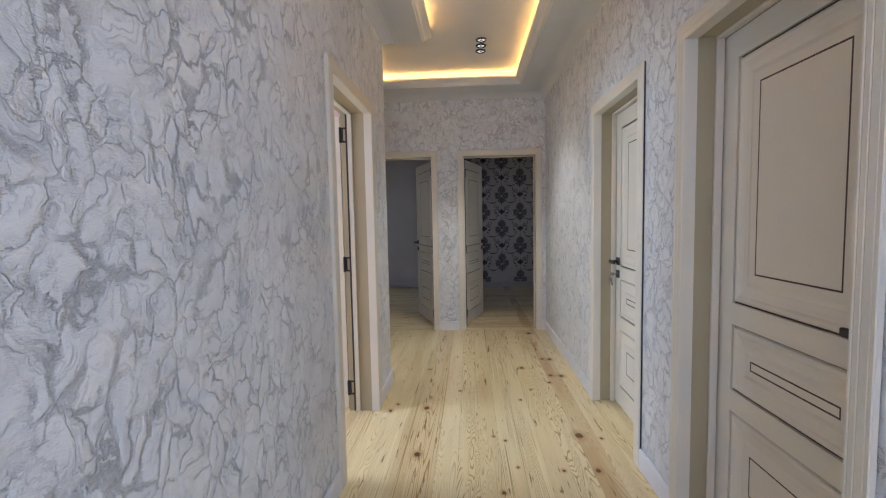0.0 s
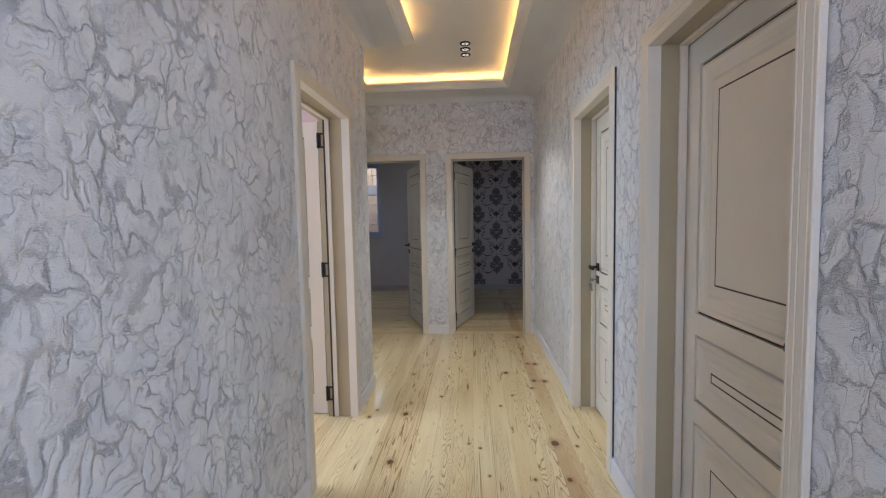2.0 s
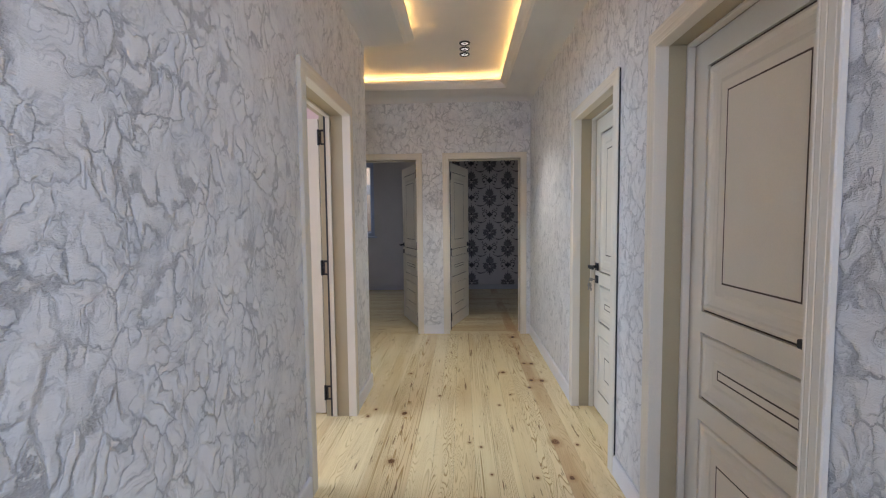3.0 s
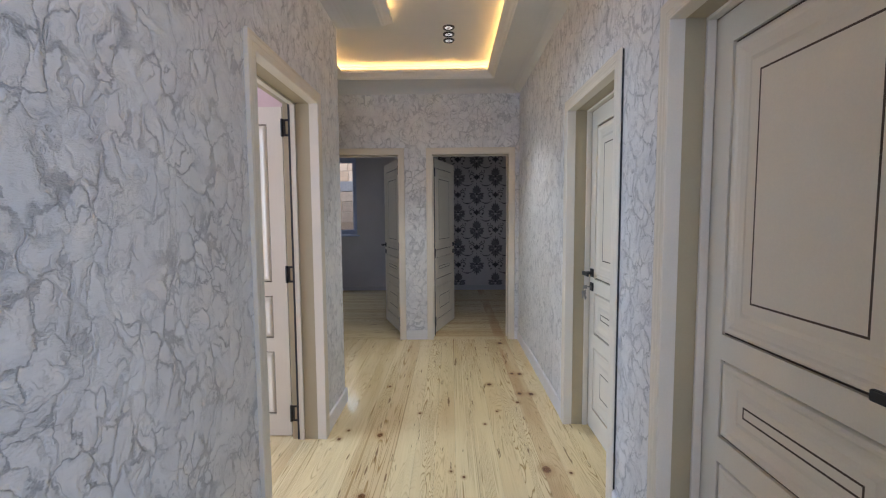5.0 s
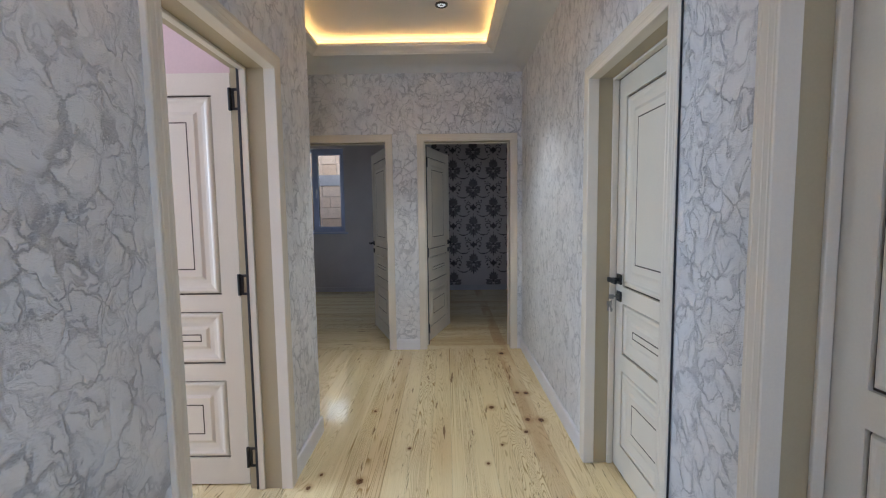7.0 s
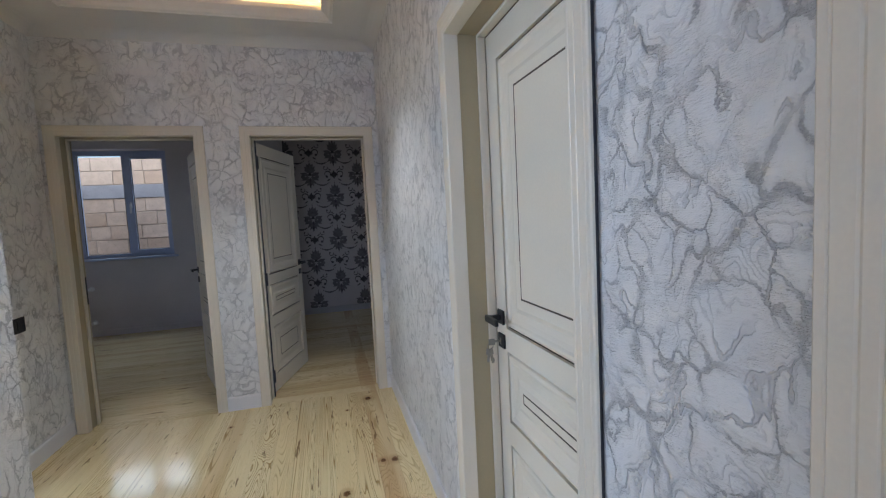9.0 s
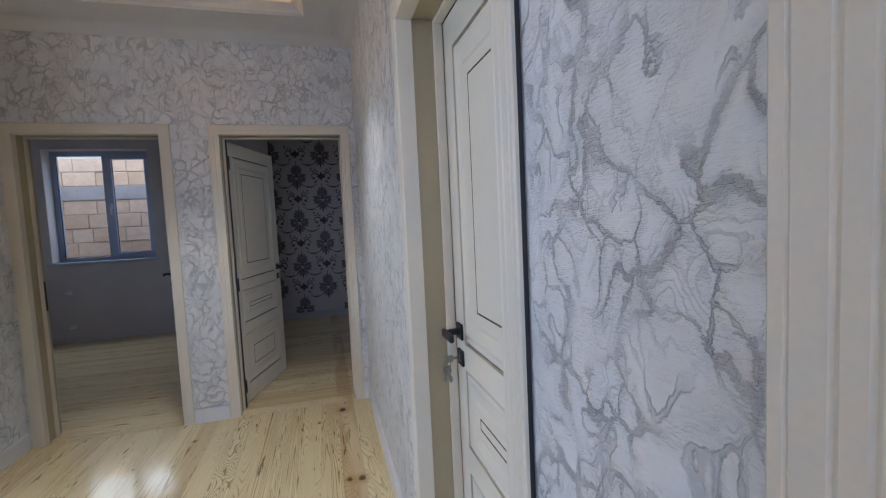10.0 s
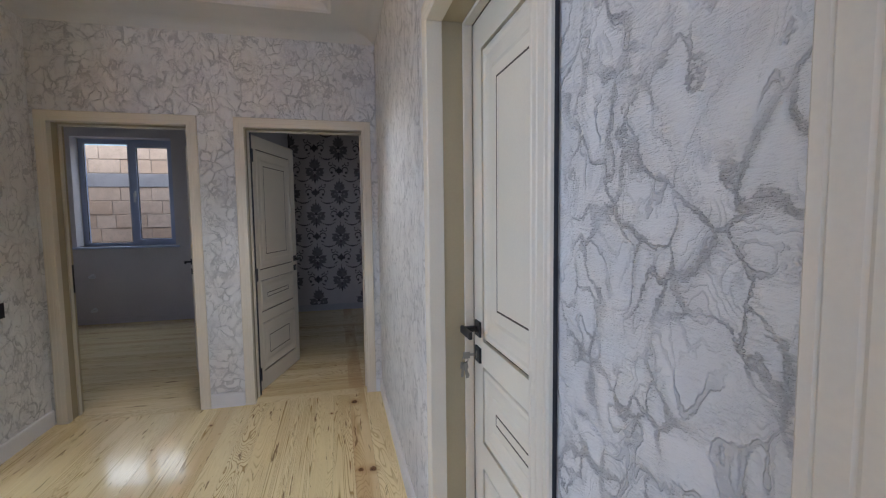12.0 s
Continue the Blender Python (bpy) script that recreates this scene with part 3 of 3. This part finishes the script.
def handle_set(leaf, x, z, way, keys=False):
    """Black square lever with its plate and lock plate; way: +1 the lever points to greater x."""
    plate = part("handle_plate", box(x - 0.026, x + 0.026, -0.008, 0.0, z - 0.026, z + 0.026, 0.002), M_BLACK, leaf, "square black plate")
    bm = bmesh.new()
    add_box(bm, x - 0.009, x + 0.009, -0.052, -0.008, z - 0.009, z + 0.009)
    a, b = sorted((x - way * 0.011, x + way * 0.088))
    add_box(bm, a, b, -0.063, -0.050, z - 0.012, z + 0.012)
    bmesh.ops.bevel(bm, geom=bm.edges[:], offset=0.002, segments=2, affect="EDGES")
    part("lever", bm, M_BLACK, leaf, "black lever handle")
    lz = z - 0.088
    part("lock_plate", box(x - 0.026, x + 0.026, -0.008, 0.0, lz - 0.026, lz + 0.026, 0.002), M_BLACK, leaf, "square black lock plate")
    part("lock_cylinder", box(x - 0.006, x + 0.006, -0.011, -0.008, lz - 0.014, lz + 0.012, 0.002), M_STEEL, leaf, "steel lock cylinder")
    if keys:
        bm = box(x - 0.0012, x + 0.0012, -0.034, -0.011, lz - 0.004, lz + 0.004)
        add_box(bm, x - 0.0015, x + 0.0015, -0.056, -0.032, lz - 0.012, lz + 0.010)
        part("key", bm, M_STEEL, leaf, "steel key left in the lock")
        bm = bmesh.new()
        n, R, r = 18, 0.013, 0.0012
        for i in range(n):
            t0, t1 = 2 * math.pi * i / n, 2 * math.pi * (i + 1) / n
            q = []
            for t in (t0, t1):
                for s, u in ((R - r, -r), (R + r, -r), (R + r, r), (R - r, r)):
                    q.append(bm.verts.new((x + u, -0.050 + s * math.cos(t) * 0.8, lz - 0.016 + s * math.sin(t))))
            for j in range(4):
                bm.faces.new((q[j], q[(j + 1) % 4], q[4 + (j + 1) % 4], q[4 + j]))
        part("key_ring", bm, M_STEEL, leaf, "steel key ring")
        bm = bmesh.new()
        add_box(bm, -0.002, 0.002, -0.011, 0.011, -0.024, 0.0)
        add_box(bm, -0.002, 0.002, -0.005, 0.005, -0.056, -0.024)
        add_box(bm, -0.002, 0.002, 0.005, 0.008, -0.052, -0.040)
        part("spare_key", bm, M_STEEL, leaf, "spare steel key hanging", m=pose(x, -0.052, lz - 0.026, 14, 0, 22))
        bm = bmesh.new()
        add_box(bm, -0.002, 0.002, -0.010, 0.010, -0.022, 0.0)
        add_box(bm, -0.002, 0.002, -0.0045, 0.0045, -0.050, -0.022)
        part("spare_key", bm, M_STEEL, leaf, "spare steel key hanging", m=pose(x - 0.003, -0.054, lz - 0.026, -6, 0, -20))


def door(name, m, W, H, depth, hinge, angle, label, heights=(0.165, 1.03, 1.9), keys=False, strike=False, gap=0.0, off=0.0):
    """A framed panel door. Frame: x across, y into the wall, z up, from the trim's outer corner. hinge 0: at x = 0, 1: at x = W. off: how far behind the jamb the leaf turns. angle: degrees it stands open into the room."""
    d = thing(name, label, "door", m, kind="structure")
    for side in range(3):
        part("trim", trim_piece(W, H, side, gap), M_CREAM, d)
    if gap:
        # Dark strips paint the shade of the open slit behind the trim.
        for p in (0.005, W - 0.017):
            part("gap_filler", box(p, p + 0.012, 0.019 - gap, 0.0205, 0.106, H - 0.004), M_RUBBER_SHADE, d, "dark strip painting the shaded slit behind the trim")
    j0, j1, top = TW - 0.004, W - TW + 0.004, H - TW + 0.004
    jt = 0.030
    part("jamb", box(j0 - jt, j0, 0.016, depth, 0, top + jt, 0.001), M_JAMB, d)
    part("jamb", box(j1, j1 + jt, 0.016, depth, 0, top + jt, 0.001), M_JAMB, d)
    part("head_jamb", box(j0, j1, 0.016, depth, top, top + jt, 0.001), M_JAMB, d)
    s0, s1 = depth - LEAF_T - 0.034, depth - LEAF_T - 0.003
    part("stop", box(j0, j0 + 0.012, s0, s1, 0, top, 0.003), M_CREAM, d)
    part("stop", box(j1 - 0.012, j1, s0, s1, 0, top, 0.003), M_CREAM, d)
    part("head_stop", box(j0 + 0.012, j1 - 0.012, s0, s1, top - 0.012, top, 0.003), M_CREAM, d)
    lw, lh = j1 - j0 - 0.006, top - 0.012
    px = j0 + 0.003 - off if hinge == 0 else j1 - 0.003 + off
    py = depth + (0.016 if off else 0.0) if angle else depth - LEAF_T
    # the leaf turns about its hinge edge on the room side
    turn = angle if hinge == 0 else -angle
    x0 = 0.0 if hinge == 0 else -lw
    y0 = -LEAF_T if angle else 0.0
    mg = 0.092
    zones = ((0.145, 0.545), (0.630, 0.893), (0.977, lh - 0.10))
    deep = 0.0125
    bm = box(x0, x0 + lw, y0 + deep, y0 + LEAF_T, 0.008, lh)
    add_box(bm, x0, x0 + mg, y0, y0 + deep, 0.008, lh)
    add_box(bm, x0 + lw - mg, x0 + lw, y0, y0 + deep, 0.008, lh)
    for z0, z1 in zip((0.008, *(z[1] for z in zones)), (*(z[0] for z in zones), lh)):
        add_box(bm, x0 + mg, x0 + lw - mg, y0, y0 + deep, z0, z1)
    leaf = part("leaf", bm, M_CREAM, d, "cream panel door leaf with brown groove lines", pose(px, py, 0, 0, 0, turn))
    for z0, z1 in zones:
        part("panel", panel_mesh(lw - 2 * mg, z1 - z0), (M_CREAM, M_GROOVE), leaf, "moulded panel outlined in brown", pose(x0 + mg, y0 + deep, z0))
    free = x0 + lw - 0.055 if hinge == 0 else x0 + 0.055
    hs = pose(0, y0, 0)
    before = set(leaf.children)
    handle_set(leaf, free, 1.012, -1 if hinge == 0 else 1, keys)
    for o in leaf.children:
        if o not in before:
            o.matrix_basis = hs @ o.matrix_basis
    if angle and off < 0.05:
        for z in heights:
            a, b = sorted((x0 + lw * hinge, x0 + lw * hinge + (0.026 if hinge == 0 else -0.026)))
            part("hinge_leaf", box(a, b, y0 - 0.004, y0 - 0.0005, z - 0.052, z + 0.052, 0.001), M_BLACK, leaf, "black hinge leaf")
    if angle:
        for z in heights:
            hx = j0 + 0.0005 if hinge == 0 else j1 - 0.0005
            sx = 1 if hinge == 0 else -1
            bm = bmesh.new()
            y1 = depth - 0.004
            y2 = y1 - 0.036
            a, b = sorted((hx, hx + sx * 0.003))
            add_box(bm, a, b, y1 - 0.012, y1, z - 0.05, z + 0.05)
            add_box(bm, a, b, y2, y2 + 0.007, z - 0.05, z + 0.05)
            add_box(bm, a, b, y2 + 0.007, y1 - 0.012, z + 0.038, z + 0.05)
            add_box(bm, a, b, y2 + 0.007, y1 - 0.012, z - 0.05, z - 0.038)
            part("hinge", bm, M_BLACK, d, "black hinge plate")
            pin = tube(0.008, z - 0.052, z + 0.052, 12, bevel=0.002)
            part("hinge_pin", pin, M_BLACK, d, "black hinge pin", pose(hx + sx * 0.004, depth + 0.004, 0))
    if angle:
        lap = 0.022 if off < 0.05 else 0.014
        a, b = sorted((j0 if hinge == 0 else j1, (j0 + lap) if hinge == 0 else (j1 - lap)))
        if off < 0.05:
            for z in heights:
                k0, k1 = sorted((a if hinge == 0 else b, (a + 0.030) if hinge == 0 else (b - 0.030)))
                part("hinge_knuckle", box(k0, k1, s1 + 0.011, s1 + 0.024, z - 0.05, z + 0.05, 0.002), M_BLACK, d, "black hinge knuckle")
        # Dark strip that paints the shaded slit between leaf and jamb.
        part("seal", box(a, b, s1 + 0.0005, s1 + 0.010, 0.004, top - 0.002), M_RUBBER_SHADE, d, "dark strip painting the shaded slit at the hinge side")
    if strike:
        sx = j1 if hinge == 0 else j0
        a, b = sorted((sx, sx + (0.004 if hinge == 1 else -0.004)))
        part("strike_plate", box(a, b, depth - 0.034, depth - 0.008, 0.88, 1.08, 0.001), M_BLACK, d, "black strike plate")
    return d


SIDE = 0.200
door("door_1", pose(0.9865, NEAR[1], 0, 0, 0, -90), NEAR[1] - NEAR[0], H_SIDE, SIDE, 0, 0, "closed cream panel door with brown groove lines", gap=0.003)
door("door_2", pose(0.9865, MID[1], 0, 0, 0, -90), MID[1] - MID[0], H_SIDE, SIDE, 1, 0, "closed cream panel door with keys in the lock", keys=True, gap=0.010)
door("door_3", pose(-0.5215, LEFT[0], 0, 0, 0, 90), LEFT[1] - LEFT[0], H_LEFT, 0.212, 1, 90, "cream panel door standing open into a pink room", off=0.072)
door("door_4", pose(FARL[0], 5.300, 0), FARL[1] - FARL[0], H_FAR, 0.205, 1, 69, "cream panel door standing open into a room with a window", strike=True, off=0.036)
door("door_5", pose(FARR[0], 5.300, 0), FARR[1] - FARR[0], H_FAR, 0.205, 0, 73, "cream panel door standing open into a dark room", (0.165, 0.955, 1.875), off=0.042)

# ---------------------------------------------------------------- window of the far room


def window():
    w = thing("window_1", "white two-pane plastic window coloured blue as if backlit", "window", kind="structure")
    x0, x1, z0, z1 = -2.668, -1.49, 1.045, 2.50
    y0, y1 = 8.80, 8.865
    f = 0.058
    part("window_frame", box(x0, x1, y0, y1, z0, z0 + f * 0.7, 0.004), M_PVC_SHADE, w)
    part("window_frame", box(x0, x1, y0, y1, z1 - f, z1, 0.004), M_PVC_SHADE, w)
    part("window_frame", box(x0, x0 + f, y0, y1, z0 + f * 0.7, z1 - f, 0.004), M_PVC_SHADE, w)
    part("window_frame", box(x1 - f, x1, y0, y1, z0 + f * 0.7, z1 - f, 0.004), M_PVC_SHADE, w)
    part("mullion", box(-2.085, -2.025, y0, y1, z0 + f * 0.7, z1 - f, 0.004), M_PVC_SHADE, w)
    # opening sash
    a, b, c, d = -2.035, x1 - f + 0.010, z0 + 0.035, z1 - f + 0.010
    s = 0.055
    sash = part("sash", box(a, b, y0 - 0.018, y1 - 0.02, c, c + s, 0.004), M_PVC_SHADE, w)
    part("sash_rail", box(a, b, y0 - 0.018, y1 - 0.02, d - s, d, 0.004), M_PVC_SHADE, sash)
    part("sash_rail", box(a, a + s, y0 - 0.018, y1 - 0.02, c + s, d - s, 0.004), M_PVC_SHADE, sash)
    part("sash_rail", box(b - s, b, y0 - 0.018, y1 - 0.02, c + s, d - s, 0.004), M_PVC_SHADE, sash)
    bm = box(a + 0.012, a + 0.036, y0 - 0.028, y0 - 0.018, 1.72, 1.80, 0.003)
    add_box(bm, a + 0.016, a + 0.032, y0 - 0.052, y0 - 0.028, 1.752, 1.768)
    add_box(bm, a + 0.015, a + 0.033, y0 - 0.062, y0 - 0.048, 1.64, 1.77)
    part("window_handle", bm, M_PVC, sash, "white lever handle")
    for p, q, r, t in ((x0 + f, -2.085, z0 + f * 0.7, z1 - f), (a + s, b - s, c + s, d - s)):
        pane = part("pane", box(p - 0.004, q + 0.004, y0 + 0.020, y0 + 0.024, r - 0.004, t + 0.004), M_GLASS, w, "clear glass pane")
        pane.visible_shadow = False
        g = 0.006
        bm = bmesh.new()
        for bx in ((p, p + g, r, t), (q - g, q, r, t), (p + g, q - g, r, r + g), (p + g, q - g, t - g, t)):
            add_box(bm, bx[0], bx[1], y0 + 0.006, y0 + 0.019, bx[2], bx[3])
        part("seal", bm, M_RUBBER_SHADE, w, "dark rubber seal")
    part("window_sill", box(x0 - 0.05, x1 + 0.05, 8.565, 8.80, 1.018, 1.045, 0.006), M_PVC_SHADE, w, "white plastic sill coloured blue as if backlit")


window()


def switch():
    """Black double wall switch."""
    s = thing("wall_switch", "black double light switch on the wallpapered wall", "switch", pose(XA, 4.865, 0.870))
    part("plate", box(0.0, 0.009, -0.084, 0.084, -0.045, 0.045, 0.003), M_BLACK, s)
    for y in (-0.040, 0.040):
        part("rocker", box(0.009, 0.013, y - 0.032, y + 0.032, -0.027, 0.027, 0.0015), M_BLACK, s)


switch()


def pipe_stub(z):
    p = thing("pipe_stub", "short white capped heating pipe stub on the wall", "pipe", pose(-2.51, 8.62, z, 90, 0, 0), group="heating pipe stubs")
    part("pipe", tube(0.013, 0.0, 0.06, 14, bevel=0.002), M_PVC, p)
    part("cap", tube(0.019, 0.06, 0.085, 14, bevel=0.003), M_PVC, p)
    part("rosette", tube(0.032, 0.0, 0.006, 18, bevel=0.002), M_PVC, p)


pipe_stub(0.648)
pipe_stub(0.19)

# ---------------------------------------------------------------- damask print on the dark room's back wall


def petal(bm, x, z, length, width, angle, mat=0, k=7):
    """A pointed leaf shape lying in the wall's plane, from (x, z) along angle (degrees, 90 up)."""
    c, s = math.cos(radians(angle)), math.sin(radians(angle))
    side = []
    for i in range(k + 1):
        t = i / k
        side.append((t * length, width / 2 * math.sin(math.pi * t ** 0.8) ** 0.9))
    pts = [(u, v) for u, v in side] + [(u, -v) for u, v in side[-2:0:-1]]
    vs = [bm.verts.new((x + u * c - v * s, -0.0012 - 0.0002 * mat, z + u * s + v * c)) for u, v in pts]
    f = bm.faces.new(vs)
    f.material_index = mat


def scroll(bm, x, z, r, a0, a1, w, mat=0, k=12):
    """A tapering arc ending in a dot."""
    prev = None
    for i in range(k + 1):
        t = i / k
        a = radians(a0 + (a1 - a0) * t)
        rr = r * (1 - 0.35 * t)
        ww = w * (0.35 + 0.65 * math.sin(math.pi * min(1, t + 0.15)))
        p = [bm.verts.new((x + (rr + e * ww) * math.cos(a), -0.0012, z + (rr + e * ww) * math.sin(a))) for e in (-0.5, 0.5)]
        if prev:
            bm.faces.new((prev[0], prev[1], p[1], p[0])).material_index = mat
        prev = p
    a = radians(a1)
    blob(bm, x + r * 0.62 * math.cos(a), z + r * 0.62 * math.sin(a), w * 1.1, mat)


def blob(bm, x, z, r, mat=0, k=8):
    bm.faces.new([bm.verts.new((x + r * math.cos(2 * math.pi * i / k), -0.0011, z + r * math.sin(2 * math.pi * i / k))) for i in range(k)]).material_index = mat


def big_motif():
    """A tall palmette: a pointed crown of petals, a pair of curled side leaves below it and a tapering foot."""
    bm = bmesh.new()
    for a, l, w in ((90, 0.175, 0.060), (72, 0.160, 0.056), (108, 0.160, 0.056), (52, 0.135, 0.052), (128, 0.135, 0.052), (30, 0.105, 0.046), (150, 0.105, 0.046)):
        petal(bm, 0, 0.035, l, w, a, 1)
    for sx in (-1, 1):
        petal(bm, sx * 0.006, 0.030, 0.105, 0.030, 90 - sx * 20, 0)
        petal(bm, sx * 0.010, 0.028, 0.090, 0.028, 90 - sx * 46, 0)
        scroll(bm, sx * 0.088, -0.010, 0.046, 200 if sx > 0 else -20, -40 if sx > 0 else 220, 0.030, 1)
        petal(bm, sx * 0.012, -0.010, 0.150, 0.050, 90 - sx * 72, 1)
        petal(bm, sx * 0.010, -0.030, 0.140, 0.052, -90 + sx * 66, 1)
        petal(bm, sx * 0.008, -0.060, 0.125, 0.046, -90 + sx * 44, 1)
        petal(bm, sx * 0.006, -0.095, 0.100, 0.036, -90 + sx * 28, 1)
        petal(bm, sx * 0.014, -0.030, 0.090, 0.022, -90 + sx * 60, 0)
        petal(bm, sx * 0.008, -0.070, 0.080, 0.020, -90 + sx * 38, 0)
    petal(bm, 0, 0.060, 0.120, 0.034, 90, 0)
    petal(bm, 0, -0.040, 0.185, 0.040, -90, 0)
    blob(bm, 0, 0.012, 0.024, 0, 12)
    for i in range(3):
        blob(bm, 0, 0.217 + 0.013 * i, 0.008 - 0.0018 * i, 0)
    return mesh_of(bm, "motif", M_INK, M_INK2)


def small_motif():
    """A small blossom between two pairs of C-scrolls."""
    bm = bmesh.new()
    for a in range(0, 360, 45):
        petal(bm, 0, 0, 0.072 if a % 90 == 0 else 0.052, 0.036, a, 0)
    for sx in (-1, 1):
        a0, a1 = (215, -70) if sx > 0 else (-35, 250)
        scroll(bm, sx * 0.105, 0.005, 0.060, a0, a1, 0.019, 0)
        b0, b1 = (150, 400) if sx > 0 else (30, -220)
        scroll(bm, sx * 0.135, 0.115, 0.040, b0, b1, 0.013, 0)
        petal(bm, sx * 0.06, -0.07, 0.07, 0.022, -90 + sx * 60, 0)
        petal(bm, sx * 0.045, 0.065, 0.06, 0.02, 90 - sx * 50, 0)
    return mesh_of(bm, "motif", M_INK, M_INK2)


def garland():
    bm = bmesh.new()
    for i in range(9):
        t = i / 8 * 2 - 1
        blob(bm, 0.095 * t, 0.035 * t * t, 0.008 + 0.006 * (1 - abs(t)), 0)
    return mesh_of(bm, "motif", M_INK, M_INK2)


back = bpy.data.objects["wall_room_back"]
BIG, SMALL, GARLAND = big_motif(), small_motif(), garland()
DX, DZ, AX, AZ = 0.348, 0.650, 0.392, 1.447
for i in range(-2, 5):
    for j in range(-4, 3):
        x = AX + DX * i
        z = AZ + DZ * j + (0.5 * DZ if i % 2 else 0.0)
        if 0.10 < z < 2.6 and 0.03 < x < 2.2:
            part("motif", BIG, None, back, m=pose(x, 8.65, z) @ Matrix.Scale(0.92, 4))
        z += 0.5 * DZ
        if 0.2 < z < 2.55 and 0.03 < x < 2.2:
            part("motif", SMALL, None, back, m=pose(x, 8.65, z) @ Matrix.Scale(0.9, 4))
            part("motif", GARLAND, None, back, m=pose(x + DX / 2, 8.65, z - 0.16))
            part("motif", GARLAND, None, back, m=pose(x + DX / 2, 8.65, z + 0.17))

# ---------------------------------------------------------------- outside
tagged(part("ground", box(-60, 60, -60, 60, -0.75, -0.45), M_GROUND), "bare earth ground round the house", "ground", kind="structure")
yard = thing("garden_wall", "tall neighbouring wall of tan sawn limestone blocks", "wall", pose(0, 9.90, -0.472))
part("mortar_core", box(-6.0, 2.0, 0.012, 0.20, 0.0, 3.05), M_MORTAR, yard)
ROW, LEN = 0.218, 0.44
block_meshes = [mesh_of(box(0, LEN - 0.009, 0.0, 0.02, 0.0045, ROW - 0.0045, 0.006), "block", M_STONE), mesh_of(box(0, LEN * 0.62 - 0.009, 0.003, 0.02, 0.0045, ROW - 0.0045, 0.006), "block", M_STONE)]
rng = random.Random(4)
BAND = 11
for r in range(14):
    # One row of blocks is replaced by a plain grey band.
    if r == BAND:
        part("concrete_band", box(-6.0, 2.0, -0.01, 0.02, ROW * r + 0.004, ROW * (r + 1) - 0.004, 0.004), M_SLAB_BAND, yard, "grey band across the block wall")
        continue
    x = -6.0 + rng.random() * 0.3
    while x < 1.4:
        k = 0 if rng.random() < 0.72 else 1
        part("block", block_meshes[k], None, yard, m=pose(x, rng.uniform(-0.006, 0.004), ROW * r))
        x += LEN if k == 0 else LEN * 0.62

# ---------------------------------------------------------------- floor boards
BW = 0.118


def board(length):
    bm = box(0.0002, BW - 0.0002, 0, length, -0.020, 0.0)
    top = [e for e in bm.edges if all(v.co.z > -0.001 for v in e.verts)]
    bmesh.ops.bevel(bm, geom=top, offset=0.0007, segments=1, affect="EDGES")
    return mesh_of(bm, "plank", M_PINE)


def boards(x0, x1, y0, y1, along):
    """Boards that fill a rectangle of the floor, running along x or y."""
    if along == "y":
        me = board(y1 - y0)
        n = round((x1 - x0) / BW)
        for i in range(n):
            part("plank", me, None, floor, m=pose(x0 + i * BW, y0, 0))
    else:
        me = board(x1 - x0)
        n = round((y1 - y0) / BW)
        for i in range(n):
            part("plank", me, None, floor, m=pose(x0, y0 + (i + 1) * BW, 0, 0, 0, -90))


YT = 5.305
X0 = XL - 0.012
XB = X0 - 6 * BW
boards(X0 + 14 * BW, X0 + 31 * BW, -2.0, YP, "y")
boards(XB, X0, YP - TH - 0.05, YT, "y")
boards(X0, X0 + 14 * BW, -2.0, YT, "y")
boards(X0 - 28 * BW, X0, 0.3, YP - TH - 0.05, "y")
boards(XB - 27 * BW, XB, YP - TH - 0.05, YT, "y")
boards(-3.3, -0.04, YT, YT + 29 * BW, "x")
boards(-0.04, 3.2, YT, YT + 29 * BW, "x")
